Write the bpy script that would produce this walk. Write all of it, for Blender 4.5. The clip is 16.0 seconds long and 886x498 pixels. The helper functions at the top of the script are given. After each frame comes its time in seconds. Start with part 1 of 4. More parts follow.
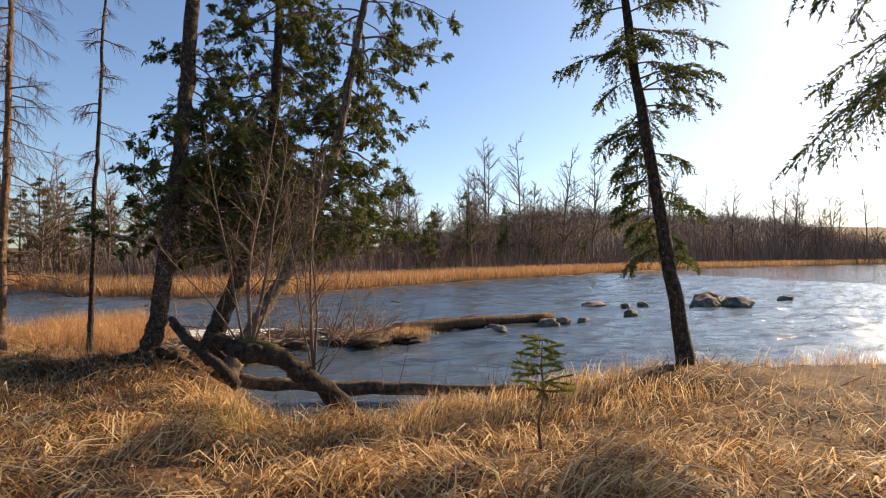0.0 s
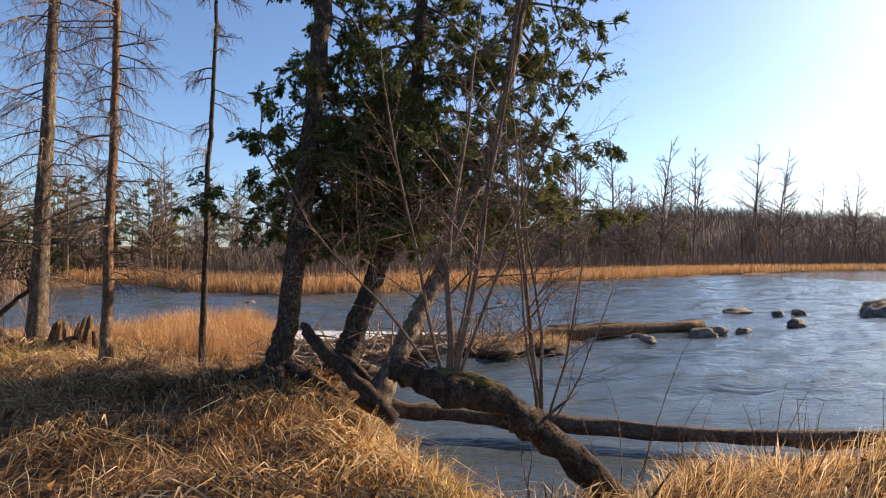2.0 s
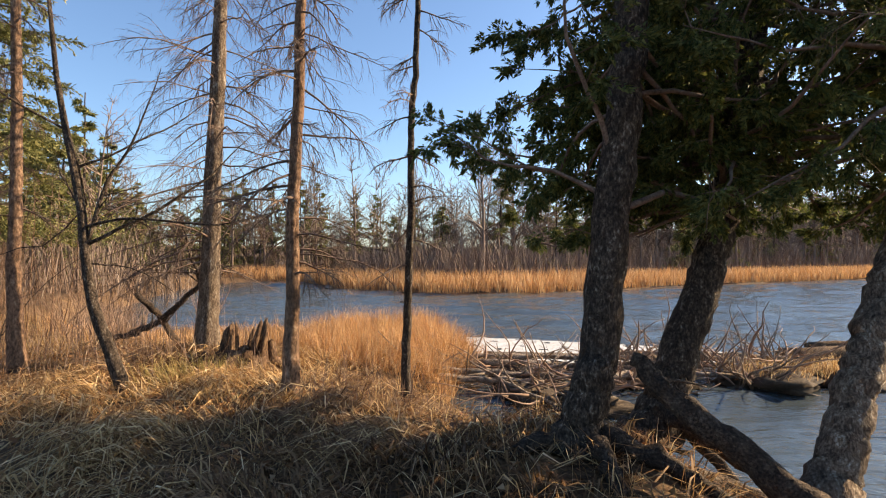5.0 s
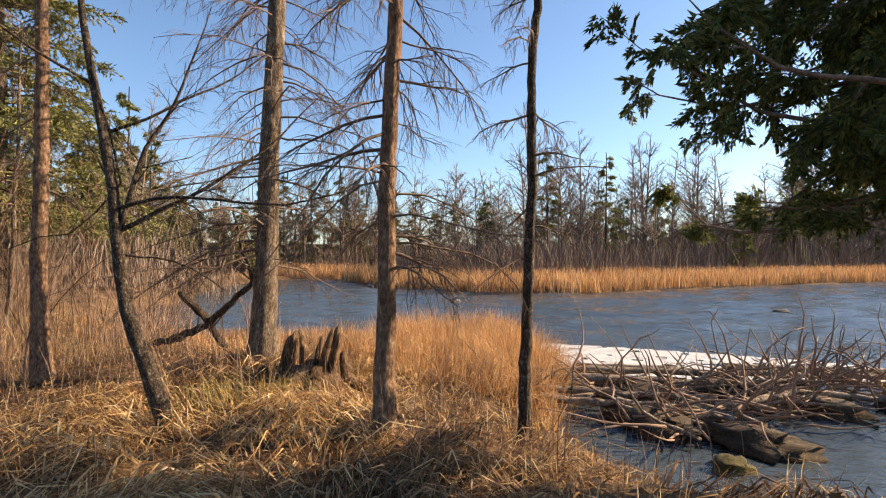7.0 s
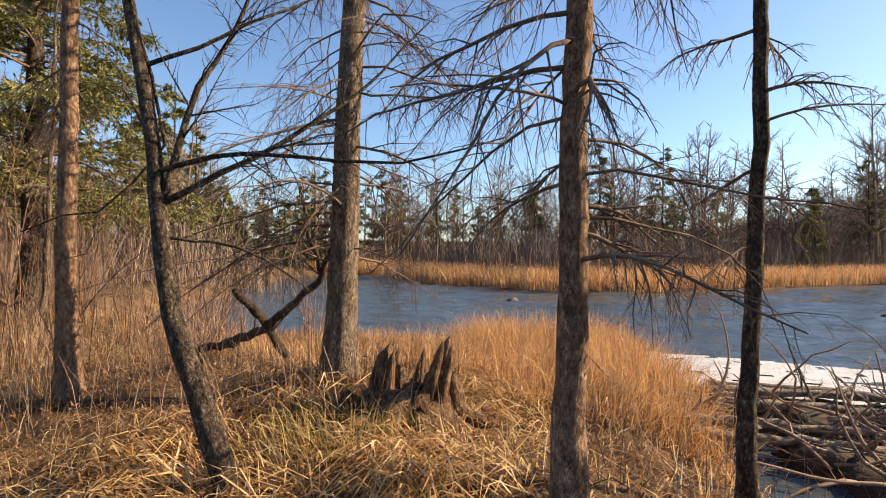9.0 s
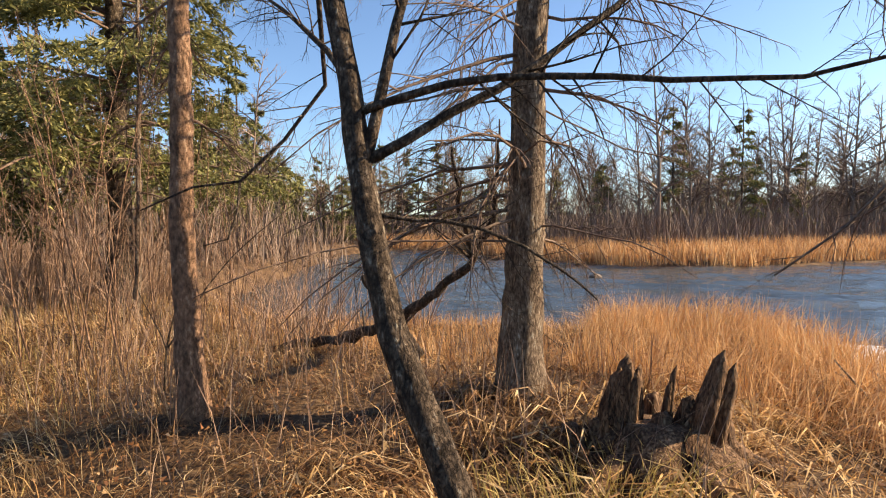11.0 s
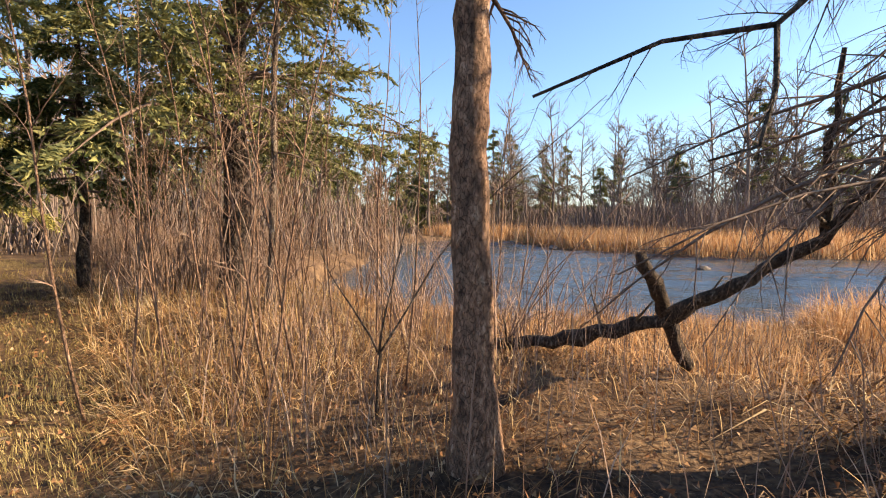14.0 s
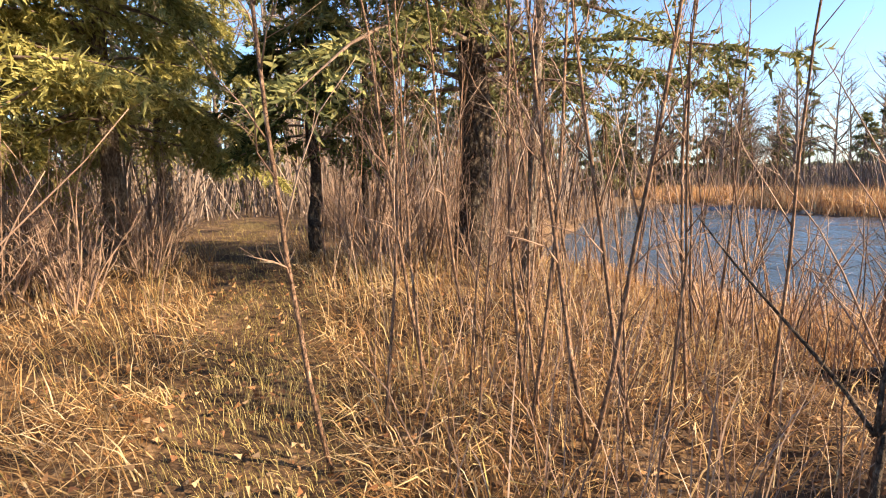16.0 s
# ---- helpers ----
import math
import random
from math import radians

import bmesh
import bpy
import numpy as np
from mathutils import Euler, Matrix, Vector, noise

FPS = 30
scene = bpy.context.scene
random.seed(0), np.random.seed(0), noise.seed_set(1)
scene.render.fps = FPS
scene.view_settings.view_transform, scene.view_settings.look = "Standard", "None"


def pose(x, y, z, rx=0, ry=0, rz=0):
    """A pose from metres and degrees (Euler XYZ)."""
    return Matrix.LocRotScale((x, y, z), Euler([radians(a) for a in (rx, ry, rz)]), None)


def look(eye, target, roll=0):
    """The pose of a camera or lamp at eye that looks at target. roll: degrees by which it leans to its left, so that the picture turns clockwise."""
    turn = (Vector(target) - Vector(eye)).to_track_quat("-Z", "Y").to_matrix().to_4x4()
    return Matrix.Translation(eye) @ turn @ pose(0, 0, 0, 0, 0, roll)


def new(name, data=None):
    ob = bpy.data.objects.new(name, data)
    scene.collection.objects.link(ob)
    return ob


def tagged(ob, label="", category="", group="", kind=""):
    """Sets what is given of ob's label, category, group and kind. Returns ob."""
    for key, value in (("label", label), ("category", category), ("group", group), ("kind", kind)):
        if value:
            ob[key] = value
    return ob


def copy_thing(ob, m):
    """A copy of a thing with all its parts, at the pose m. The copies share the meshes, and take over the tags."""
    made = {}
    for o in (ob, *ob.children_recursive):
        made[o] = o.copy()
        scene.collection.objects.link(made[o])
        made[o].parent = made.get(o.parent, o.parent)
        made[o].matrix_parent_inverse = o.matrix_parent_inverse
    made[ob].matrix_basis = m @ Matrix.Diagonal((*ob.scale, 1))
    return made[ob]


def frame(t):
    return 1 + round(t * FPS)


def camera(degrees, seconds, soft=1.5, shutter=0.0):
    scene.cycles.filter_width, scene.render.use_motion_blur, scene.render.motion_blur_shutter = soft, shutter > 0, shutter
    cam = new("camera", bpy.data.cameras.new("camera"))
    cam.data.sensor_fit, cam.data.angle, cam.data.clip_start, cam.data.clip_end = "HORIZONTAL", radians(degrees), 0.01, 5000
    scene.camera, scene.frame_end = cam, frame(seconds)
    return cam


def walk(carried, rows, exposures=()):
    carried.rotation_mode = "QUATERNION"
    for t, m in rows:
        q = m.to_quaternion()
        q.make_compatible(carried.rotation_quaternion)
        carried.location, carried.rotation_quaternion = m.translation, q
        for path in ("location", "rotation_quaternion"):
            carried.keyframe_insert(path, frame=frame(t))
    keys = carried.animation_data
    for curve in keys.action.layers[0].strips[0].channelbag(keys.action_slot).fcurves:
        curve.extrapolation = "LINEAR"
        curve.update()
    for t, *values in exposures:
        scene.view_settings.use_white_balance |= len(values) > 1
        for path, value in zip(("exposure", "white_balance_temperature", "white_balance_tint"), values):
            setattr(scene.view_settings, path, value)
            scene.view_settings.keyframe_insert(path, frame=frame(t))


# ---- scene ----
cam = camera(80.0, 16.0, 1.1)
PATH = [
    (0, (-0.421, -3.663, 1.9), (0.078, -1.727, 1.931), -0.3),
    (0.5, (-0.721, -2.906, 1.858), (-0.291, -0.953, 1.896), -0.3),
    (1, (-1.051, -2.213, 1.805), (-0.699, -0.244, 1.837), -0.5),
    (1.5, (-1.309, -1.507, 1.798), (-1.024, 0.472, 1.824), -0.2),
    (2, (-1.609, -0.841, 1.769), (-1.394, 1.147, 1.801), 0.1),
    (2.5, (-1.919, -0.178, 1.76), (-1.777, 1.816, 1.799), 0.3),
    (3, (-2.224, 0.508, 1.811), (-2.185, 2.508, 1.837), 0.1),
    (3.5, (-2.617, 1.036, 1.723), (-2.716, 3.033, 1.753), 0.7),
    (4, (-2.924, 1.557, 1.691), (-3.07, 3.552, 1.717), 0.6),
    (4.2, (-3.07, 1.751, 1.664), (-3.238, 3.744, 1.694), 0.5),
    (6.3, (-4.362, 3.453, 1.56), (-4.715, 5.422, 1.584), 0.3),
    (6.5, (-4.502, 3.621, 1.552), (-4.862, 5.588, 1.58), 0.5),
    (7, (-4.776, 3.957, 1.512), (-5.157, 5.92, 1.535), 0.2),
    (7.5, (-4.995, 4.382, 1.51), (-5.395, 6.341, 1.519), 0.2),
    (8, (-5.249, 4.77, 1.497), (-5.688, 6.722, 1.496), 0.1),
    (8.5, (-5.581, 5.039, 1.432), (-6.05, 6.984, 1.444), 0.3),
    (9, (-6.061, 5.398, 1.424), (-6.572, 7.332, 1.434), 0.5),
    (11.3, (-8.018, 6.339, 1.457), (-8.705, 8.215, 1.362), -0.1),
    (11.5, (-8.227, 6.357, 1.381), (-8.91, 8.235, 1.309), 0.6),
    (12, (-8.648, 6.446, 1.37), (-9.36, 8.313, 1.289), 0.4),
    (12.5, (-8.989, 6.642, 1.351), (-9.713, 8.505, 1.266), 0.0),
    (13, (-9.351, 6.769, 1.32), (-10.084, 8.628, 1.237), 0.0),
    (13.5, (-9.732, 6.943, 1.262), (-10.496, 8.789, 1.161), -0.1),
    (14, (-10.229, 7.146, 1.181), (-11.033, 8.974, 1.062), 0.1),
    (14.5, (-10.712, 7.368, 1.161), (-11.698, 9.099, 0.982), -0.8),
    (15, (-11.149, 7.59, 1.142), (-12.323, 9.196, 0.933), -0.4),
    (15.5, (-11.692, 7.776, 1.154), (-12.976, 9.289, 0.903), -0.6),
    (16, (-11.979, 8.151, 1.064), (-13.356, 9.58, 0.816), -0.8),
]
walk(cam, [(t, look(eye, target, roll)) for t, eye, target, roll in PATH], [(0, 0.8, 7700, 15), (2.5, 0.98, 7100, 14), (4, 1.25, 7500, 11), (7, 1.18, 7650, 12), (9, 1.1, 7550, 12), (12.5, 1.33, 7350, 12), (15, 1.6, 7100, 12), (16, 1.75, 7050, 12)])

# ---- light ----
SUN_AZ, SUN_EL = radians(65.0), radians(27.0)   # east of +y, above the horizon
world = bpy.data.worlds.new("world")
scene.world = world
world.use_nodes = True
wn = world.node_tree.nodes
sky = wn.new("ShaderNodeTexSky")
sky.sky_type, sky.sun_disc = "NISHITA", False
sky.sun_elevation, sky.sun_rotation = SUN_EL, SUN_AZ
sky.air_density, sky.dust_density, sky.ozone_density = 1.0, 0.6, 6.0
wn["Background"].inputs[1].default_value = 0.112
world.node_tree.links.new(sky.outputs[0], wn["Background"].inputs[0])
sun_data = bpy.data.lights.new("sun", "SUN")
sun_data.energy, sun_data.angle, sun_data.color = 5.0, radians(0.6), (1.0, 0.82, 0.59)
sun = new("sun", sun_data)
sun_dir = Vector((math.sin(SUN_AZ) * math.cos(SUN_EL), math.cos(SUN_AZ) * math.cos(SUN_EL), math.sin(SUN_EL)))
sun.matrix_world = look(sun_dir * 60, (0, 0, 0))

RNG = np.random.default_rng(7)
WATER = -0.85


# ---- materials ----
def material(name, colours, scale=4.0, rough=0.9, bump=0.4, spread="noise", stretch=(1, 1, 1), fine=60.0, translucent=0.0, stops=None, bump_dist=0.02, cracks=0.0):
    """colours run along a ramp driven by two scales of noise or by each island's own random number."""
    m = bpy.data.materials.new(name)
    m.use_nodes = True
    n, l = m.node_tree.nodes, m.node_tree.links
    b = n["Principled BSDF"]
    b.inputs["Roughness"].default_value = rough
    b.inputs["Specular IOR Level"].default_value = 0.25
    tc = n.new("ShaderNodeTexCoord")
    mp = n.new("ShaderNodeMapping")
    mp.inputs["Scale"].default_value = stretch
    l.new(tc.outputs["Object"], mp.inputs[0])
    big = n.new("ShaderNodeTexNoise")
    big.inputs["Scale"].default_value, big.inputs["Detail"].default_value, big.inputs["Roughness"].default_value = scale, 6, 0.65
    small = n.new("ShaderNodeTexNoise")
    small.inputs["Scale"].default_value, small.inputs["Detail"].default_value = fine, 3
    l.new(mp.outputs[0], big.inputs["Vector"])
    l.new(mp.outputs[0], small.inputs["Vector"])
    mix = n.new("ShaderNodeMath")
    mix.operation = "MULTIPLY_ADD"
    mix.inputs[1].default_value, mix.inputs[2].default_value = 0.45, 0.0
    add = n.new("ShaderNodeMath")
    add.operation = "ADD"
    if spread == "island":
        geo = n.new("ShaderNodeNewGeometry")
        l.new(geo.outputs["Random Per Island"], mix.inputs[0])
        mix.inputs[1].default_value = 0.75
        k = n.new("ShaderNodeMath")
        k.operation = "MULTIPLY"
        k.inputs[1].default_value = 0.25
        l.new(big.outputs[0], k.inputs[0])
        l.new(k.outputs[0], add.inputs[1])
    else:
        l.new(small.outputs[0], mix.inputs[0])
        k = n.new("ShaderNodeMath")
        k.operation = "MULTIPLY"
        k.inputs[1].default_value = 0.6
        l.new(big.outputs[0], k.inputs[0])
        l.new(k.outputs[0], add.inputs[1])
    l.new(mix.outputs[0], add.inputs[0])
    ramp = n.new("ShaderNodeValToRGB")
    lo, hi = (0.0, 1.0) if spread == "island" else (0.36, 0.70)
    while len(ramp.color_ramp.elements) < len(colours):
        ramp.color_ramp.elements.new(0.5)
    for i, c in enumerate(colours):
        e = ramp.color_ramp.elements[i]
        e.position = stops[i] if stops else lo + (hi - lo) * i / (len(colours) - 1)
        e.color = (*c, 1)
    l.new(add.outputs[0], ramp.inputs[0])
    l.new(ramp.outputs[0], b.inputs["Base Color"])
    height_out = add.outputs[0]
    if cracks:
        vo = n.new("ShaderNodeTexVoronoi")
        vo.feature = "DISTANCE_TO_EDGE"
        vo.inputs["Scale"].default_value = cracks
        warp = n.new("ShaderNodeVectorMath")
        warp.operation = "MULTIPLY_ADD"
        warp.inputs[1].default_value = (0.05, 0.05, 0.05)
        l.new(big.outputs["Color"], warp.inputs[0])
        l.new(mp.outputs[0], warp.inputs[2])
        l.new(warp.outputs[0], vo.inputs["Vector"])
        mr = n.new("ShaderNodeMapRange")
        mr.inputs["From Max"].default_value, mr.inputs["To Min"].default_value = 0.06, 0.35
        l.new(vo.outputs["Distance"], mr.inputs[0])
        mul = n.new("ShaderNodeMix")
        mul.data_type, mul.blend_type = "RGBA", "MULTIPLY"
        mul.inputs["Factor"].default_value = 0.5
        l.new(ramp.outputs[0], mul.inputs["A"])
        l.new(mr.outputs[0], mul.inputs["B"])
        l.new(mul.outputs["Result"], b.inputs["Base Color"])
        hm = n.new("ShaderNodeMath")
        hm.operation = "MULTIPLY_ADD"
        hm.inputs[1].default_value = 0.8
        l.new(mr.outputs[0], hm.inputs[0])
        l.new(add.outputs[0], hm.inputs[2])
        height_out = hm.outputs[0]
    if bump:
        bp = n.new("ShaderNodeBump")
        bp.inputs["Strength"].default_value, bp.inputs["Distance"].default_value = bump, bump_dist
        l.new(height_out, bp.inputs["Height"])
        l.new(bp.outputs[0], b.inputs["Normal"])
    if translucent:
        tr = n.new("ShaderNodeBsdfTranslucent")
        l.new(ramp.outputs[0], tr.inputs[0])
        ms = n.new("ShaderNodeMixShader")
        ms.inputs[0].default_value = translucent
        l.new(b.outputs[0], ms.inputs[1])
        l.new(tr.outputs[0], ms.inputs[2])
        l.new(ms.outputs[0], n["Material Output"].inputs[0])
    return m


M_SOIL = material("litter_soil", [(0.022, 0.013, 0.008), (0.06, 0.034, 0.018), (0.14, 0.082, 0.041), (0.28, 0.18, 0.095)], 1.3, 0.95, 0.9, fine=26, bump_dist=0.05)
M_GRASS = material("dry_sedge", [(0.08, 0.036, 0.017), (0.36, 0.195, 0.08), (0.74, 0.51, 0.25), (0.93, 0.79, 0.54)], 0.7, 0.6, 0, "island", translucent=0.45)
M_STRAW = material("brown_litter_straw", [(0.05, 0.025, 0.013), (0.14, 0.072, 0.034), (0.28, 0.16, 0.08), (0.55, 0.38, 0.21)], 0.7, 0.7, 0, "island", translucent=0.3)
M_GREEN = material("green_sedge", [(0.17, 0.13, 0.04), (0.40, 0.31, 0.11), (0.66, 0.51, 0.24)], 0.7, 0.6, 0, "island", translucent=0.3)
M_REED = material("dry_reed", [(0.24, 0.11, 0.05), (0.55, 0.31, 0.14), (0.82, 0.58, 0.33)], 0.25, 0.7, 0, "island", translucent=0.3)
M_LEAF = material("fallen_leaf", [(0.09, 0.04, 0.02), (0.22, 0.10, 0.045), (0.36, 0.20, 0.09), (0.42, 0.33, 0.22)], 2, 0.7, 0, "island", translucent=0.15)
M_BARK = material("grey_bark", [(0.03, 0.021, 0.016), (0.11, 0.077, 0.055), (0.24, 0.18, 0.13), (0.48, 0.45, 0.38)], 16, 0.95, 1.0, stretch=(1, 1, 0.35), fine=70, bump_dist=0.03, cracks=70)
M_BARKD = material("dark_bark", [(0.014, 0.010, 0.008), (0.05, 0.036, 0.026), (0.12, 0.088, 0.065), (0.30, 0.27, 0.22)], 20, 0.95, 1.0, stretch=(1, 1, 0.55), fine=60, stops=[0.36, 0.50, 0.60, 0.69], bump_dist=0.03, cracks=50)
M_BARKR = material("reddish_bark", [(0.06, 0.035, 0.024), (0.15, 0.09, 0.058), (0.28, 0.165, 0.105), (0.46, 0.33, 0.23)], 15, 0.92, 1.0, stretch=(1, 1, 0.5), fine=40, bump_dist=0.025, cracks=60)
M_TWIG = material("bare_twig", [(0.06, 0.04, 0.03), (0.15, 0.10, 0.075), (0.26, 0.20, 0.155)], 6, 0.85, 0.2)
M_TWIGR = material("brown_twig", [(0.12, 0.07, 0.05), (0.26, 0.165, 0.115), (0.44, 0.33, 0.25)], 6, 0.85, 0, "island")
M_WOOD = material("weathered_wood", [(0.03, 0.022, 0.016), (0.09, 0.065, 0.047), (0.18, 0.135, 0.10), (0.32, 0.26, 0.21)], 9, 0.9, 1.0, stretch=(1, 1, 1), fine=55, bump_dist=0.03, cracks=30)
# near-black tones: the backlit limb's shade is put into the colour
M_LOG = material("shade_dark_bark", [(0.012, 0.008, 0.006), (0.036, 0.024, 0.017), (0.085, 0.058, 0.040), (0.18, 0.135, 0.10)], 12, 0.9, 1.0, fine=60, bump_dist=0.03, cracks=40)
# paler copy of M_WOOD, with the sunlight on the dam put into its colour
M_DRIFT = material("sunlit_driftwood", [(0.08, 0.06, 0.045), (0.20, 0.15, 0.115), (0.36, 0.29, 0.23), (0.50, 0.43, 0.36)], 9, 0.9, 0.9, fine=55, bump_dist=0.03, cracks=30)
M_CEDAR = material("cedar_foliage", [(0.026, 0.038, 0.014), (0.065, 0.09, 0.028), (0.14, 0.155, 0.045), (0.27, 0.24, 0.08)], 0.6, 0.6, 0, "island", translucent=0.45)
M_FIR = material("fir_foliage", [(0.045, 0.055, 0.024), (0.12, 0.13, 0.048), (0.25, 0.24, 0.085), (0.42, 0.37, 0.15)], 0.6, 0.6, 0, "island", translucent=0.25)
M_PINE = material("golden_pine_foliage", [(0.12, 0.12, 0.035), (0.28, 0.26, 0.08), (0.46, 0.41, 0.14), (0.62, 0.54, 0.22)], 0.6, 0.6, 0, "island", translucent=0.45)
M_SPRUCE = material("young_spruce_foliage", [(0.10, 0.12, 0.02), (0.24, 0.25, 0.05), (0.40, 0.38, 0.10)], 0.6, 0.6, 0, "island", translucent=0.25)
M_ROCK = material("river_rock", [(0.035, 0.028, 0.023), (0.10, 0.08, 0.064), (0.20, 0.165, 0.135), (0.32, 0.28, 0.24)], 3, 0.85, 0.7, fine=40)
M_ROT = material("rotten_wood", [(0.025, 0.016, 0.011), (0.09, 0.05, 0.03), (0.20, 0.12, 0.07), (0.38, 0.26, 0.17)], 12, 0.95, 1.0, stretch=(1, 1, 0.3), fine=60, bump_dist=0.03, cracks=45)
M_MOSS = material("moss", [(0.03, 0.025, 0.012), (0.08, 0.065, 0.025), (0.14, 0.12, 0.04)], 5, 0.95, 1.0, fine=80)
M_PEAT = material("wet_peat", [(0.02, 0.014, 0.010), (0.06, 0.042, 0.028), (0.12, 0.085, 0.055)], 6, 0.9, 1.0, fine=50)
M_FAR = material("far_bare_wood", [(0.10, 0.07, 0.055), (0.19, 0.14, 0.11), (0.32, 0.25, 0.205)], 0.3, 0.9, 0, "island")
M_FOAM = material("foam", [(0.34, 0.35, 0.36), (0.52, 0.53, 0.53), (0.68, 0.68, 0.67)], 2.5, 0.6, 0.6, fine=20)


def water_material():
    m = bpy.data.materials.new("river_water")
    m.use_nodes = True
    n, l = m.node_tree.nodes, m.node_tree.links
    b = n["Principled BSDF"]
    b.inputs["Base Color"].default_value = (0.05, 0.066, 0.078, 1)
    b.inputs["Roughness"].default_value = 0.06
    b.inputs["IOR"].default_value = 1.33
    tc = n.new("ShaderNodeTexCoord")
    total = None
    for sc, st, amt in ((0.55, (1.0, 2.2, 1), 1.0), (2.2, (1.0, 2.6, 1), 0.45), (8.0, (1.0, 2.0, 1), 0.14)):
        mp = n.new("ShaderNodeMapping")
        mp.inputs["Scale"].default_value = st
        mp.inputs["Rotation"].default_value = (0, 0, radians(-25))
        l.new(tc.outputs["Object"], mp.inputs[0])
        t = n.new("ShaderNodeTexNoise")
        t.inputs["Scale"].default_value, t.inputs["Detail"].default_value = sc, 4
        t.inputs["Distortion"].default_value = 0.6
        l.new(mp.outputs[0], t.inputs["Vector"])
        k = n.new("ShaderNodeMath")
        k.operation = "MULTIPLY_ADD"
        k.inputs[1].default_value, k.inputs[2].default_value = amt, 0
        l.new(t.outputs[0], k.inputs[0])
        if total:
            l.new(total.outputs[0], k.inputs[2])
        total = k
    bp = n.new("ShaderNodeBump")
    bp.inputs["Strength"].default_value, bp.inputs["Distance"].default_value = 0.9, 0.10
    l.new(total.outputs[0], bp.inputs["Height"])
    l.new(bp.outputs[0], b.inputs["Normal"])
    return m


M_WATER = water_material()


# ---- mesh tools ----
class Geo:
    """Collects vertices and faces; quads and triangles in bulk."""

    def __init__(self):
        self.v, self.q, self.t, self.n = [], [], [], 0

    def add(self, v, q=None, t=None):
        v = np.asarray(v, float).reshape(-1, 3)
        if q is not None and len(q):
            self.q.append(np.asarray(q, int).reshape(-1, 4) + self.n)
        if t is not None and len(t):
            self.t.append(np.asarray(t, int).reshape(-1, 3) + self.n)
        self.v.append(v)
        self.n += len(v)

    def tube(self, pts, radii, sides=5, wobble=0.0, rng=None):
        pts = np.asarray(pts, float)
        radii = np.asarray(radii, float)
        k = len(pts)
        tan = np.gradient(pts, axis=0)
        tan /= np.linalg.norm(tan, axis=1)[:, None] + 1e-9
        ref = np.array([0.31, 0.95, 0.05]) if abs(tan[0][2]) > 0.8 else np.array([0.02, 0.05, 1.0])
        a = np.cross(tan, ref)
        a /= np.linalg.norm(a, axis=1)[:, None] + 1e-9
        b = np.cross(tan, a)
        ang = np.linspace(0, 2 * np.pi, sides, endpoint=False)
        r = radii[:, None] * np.ones(sides)
        if wobble:
            r = r * (1 + wobble * rng.normal(size=(k, sides)))
        v = pts[:, None] + r[..., None] * (np.cos(ang)[None, :, None] * a[:, None] + np.sin(ang)[None, :, None] * b[:, None])
        i = np.arange(k - 1)[:, None] * sides
        j = np.arange(sides)[None]
        j2 = (j + 1) % sides
        q = np.stack([i + j, i + j2, i + sides + j2, i + sides + j], -1).reshape(-1, 4)
        caps = [[0, s + 1, s] for s in range(1, sides - 1)]
        e = (k - 1) * sides
        caps += [[e, e + s, e + s + 1] for s in range(1, sides - 1)]
        self.add(v.reshape(-1, 3), q, caps)

    def leaves(self, c, d, length, width, rng):
        """Pointed leaves at c along d; length and width may vary."""
        n = len(c)
        if not n:
            return
        d = d / (np.linalg.norm(d, axis=1)[:, None] + 1e-9)
        s = np.cross(d, rng.normal(size=(n, 3)))
        s /= np.linalg.norm(s, axis=1)[:, None] + 1e-9
        L = (np.ones(n) * length)[:, None]
        w = (np.ones(n) * width)[:, None]
        v = np.stack([c - s * w, c + s * w, c + d * L], 1)
        self.add(v.reshape(-1, 3), None, np.arange(3 * n).reshape(-1, 3))

    def blades(self, base, lean, height, width, rng, droop=0.5):
        """Grass blades in two steps, from base, bending along lean."""
        n = len(base)
        if not n:
            return
        h = np.ones(n) * height
        w = np.ones(n) * width
        side = np.stack([-lean[:, 1], lean[:, 0], np.zeros(n)], 1) + rng.normal(size=(n, 3)) * 0.35
        side /= np.linalg.norm(side, axis=1)[:, None] + 1e-9
        lv = np.concatenate([lean, np.zeros((n, 1))], 1)
        rows = []
        for s, ww in ((0, 1.0), (0.55, 0.9), (1.0, 0.0)):
            up = h * (s - droop * s * s * np.linalg.norm(lean, axis=1))
            c = base + lv * (h * s ** 1.5)[:, None] + np.stack([0 * h, 0 * h, up], 1)
            rows += [c - side * (w * ww / 2)[:, None], c + side * (w * ww / 2)[:, None]] if ww else [c]
        v = np.stack(rows, 1)
        o = np.arange(n)[:, None] * 5
        self.add(v.reshape(-1, 3), o + np.array([[0, 1, 3, 2]]), o + np.array([[2, 3, 4]]))

    def mesh(self, name, mat, smooth=True):
        me = bpy.data.meshes.new(name)
        v = np.concatenate(self.v)
        q = np.concatenate(self.q) if self.q else np.zeros((0, 4), int)
        t = np.concatenate(self.t) if self.t else np.zeros((0, 3), int)
        me.vertices.add(len(v))
        me.vertices.foreach_set("co", v.astype(np.float32).ravel())
        loops = np.concatenate([q.ravel(), t.ravel()]).astype(np.int32)
        me.loops.add(len(loops))
        me.loops.foreach_set("vertex_index", loops)
        me.polygons.add(len(q) + len(t))
        start = np.concatenate([np.arange(len(q)) * 4, len(q) * 4 + np.arange(len(t)) * 3]).astype(np.int32)
        me.polygons.foreach_set("loop_start", start)
        me.update(calc_edges=True)
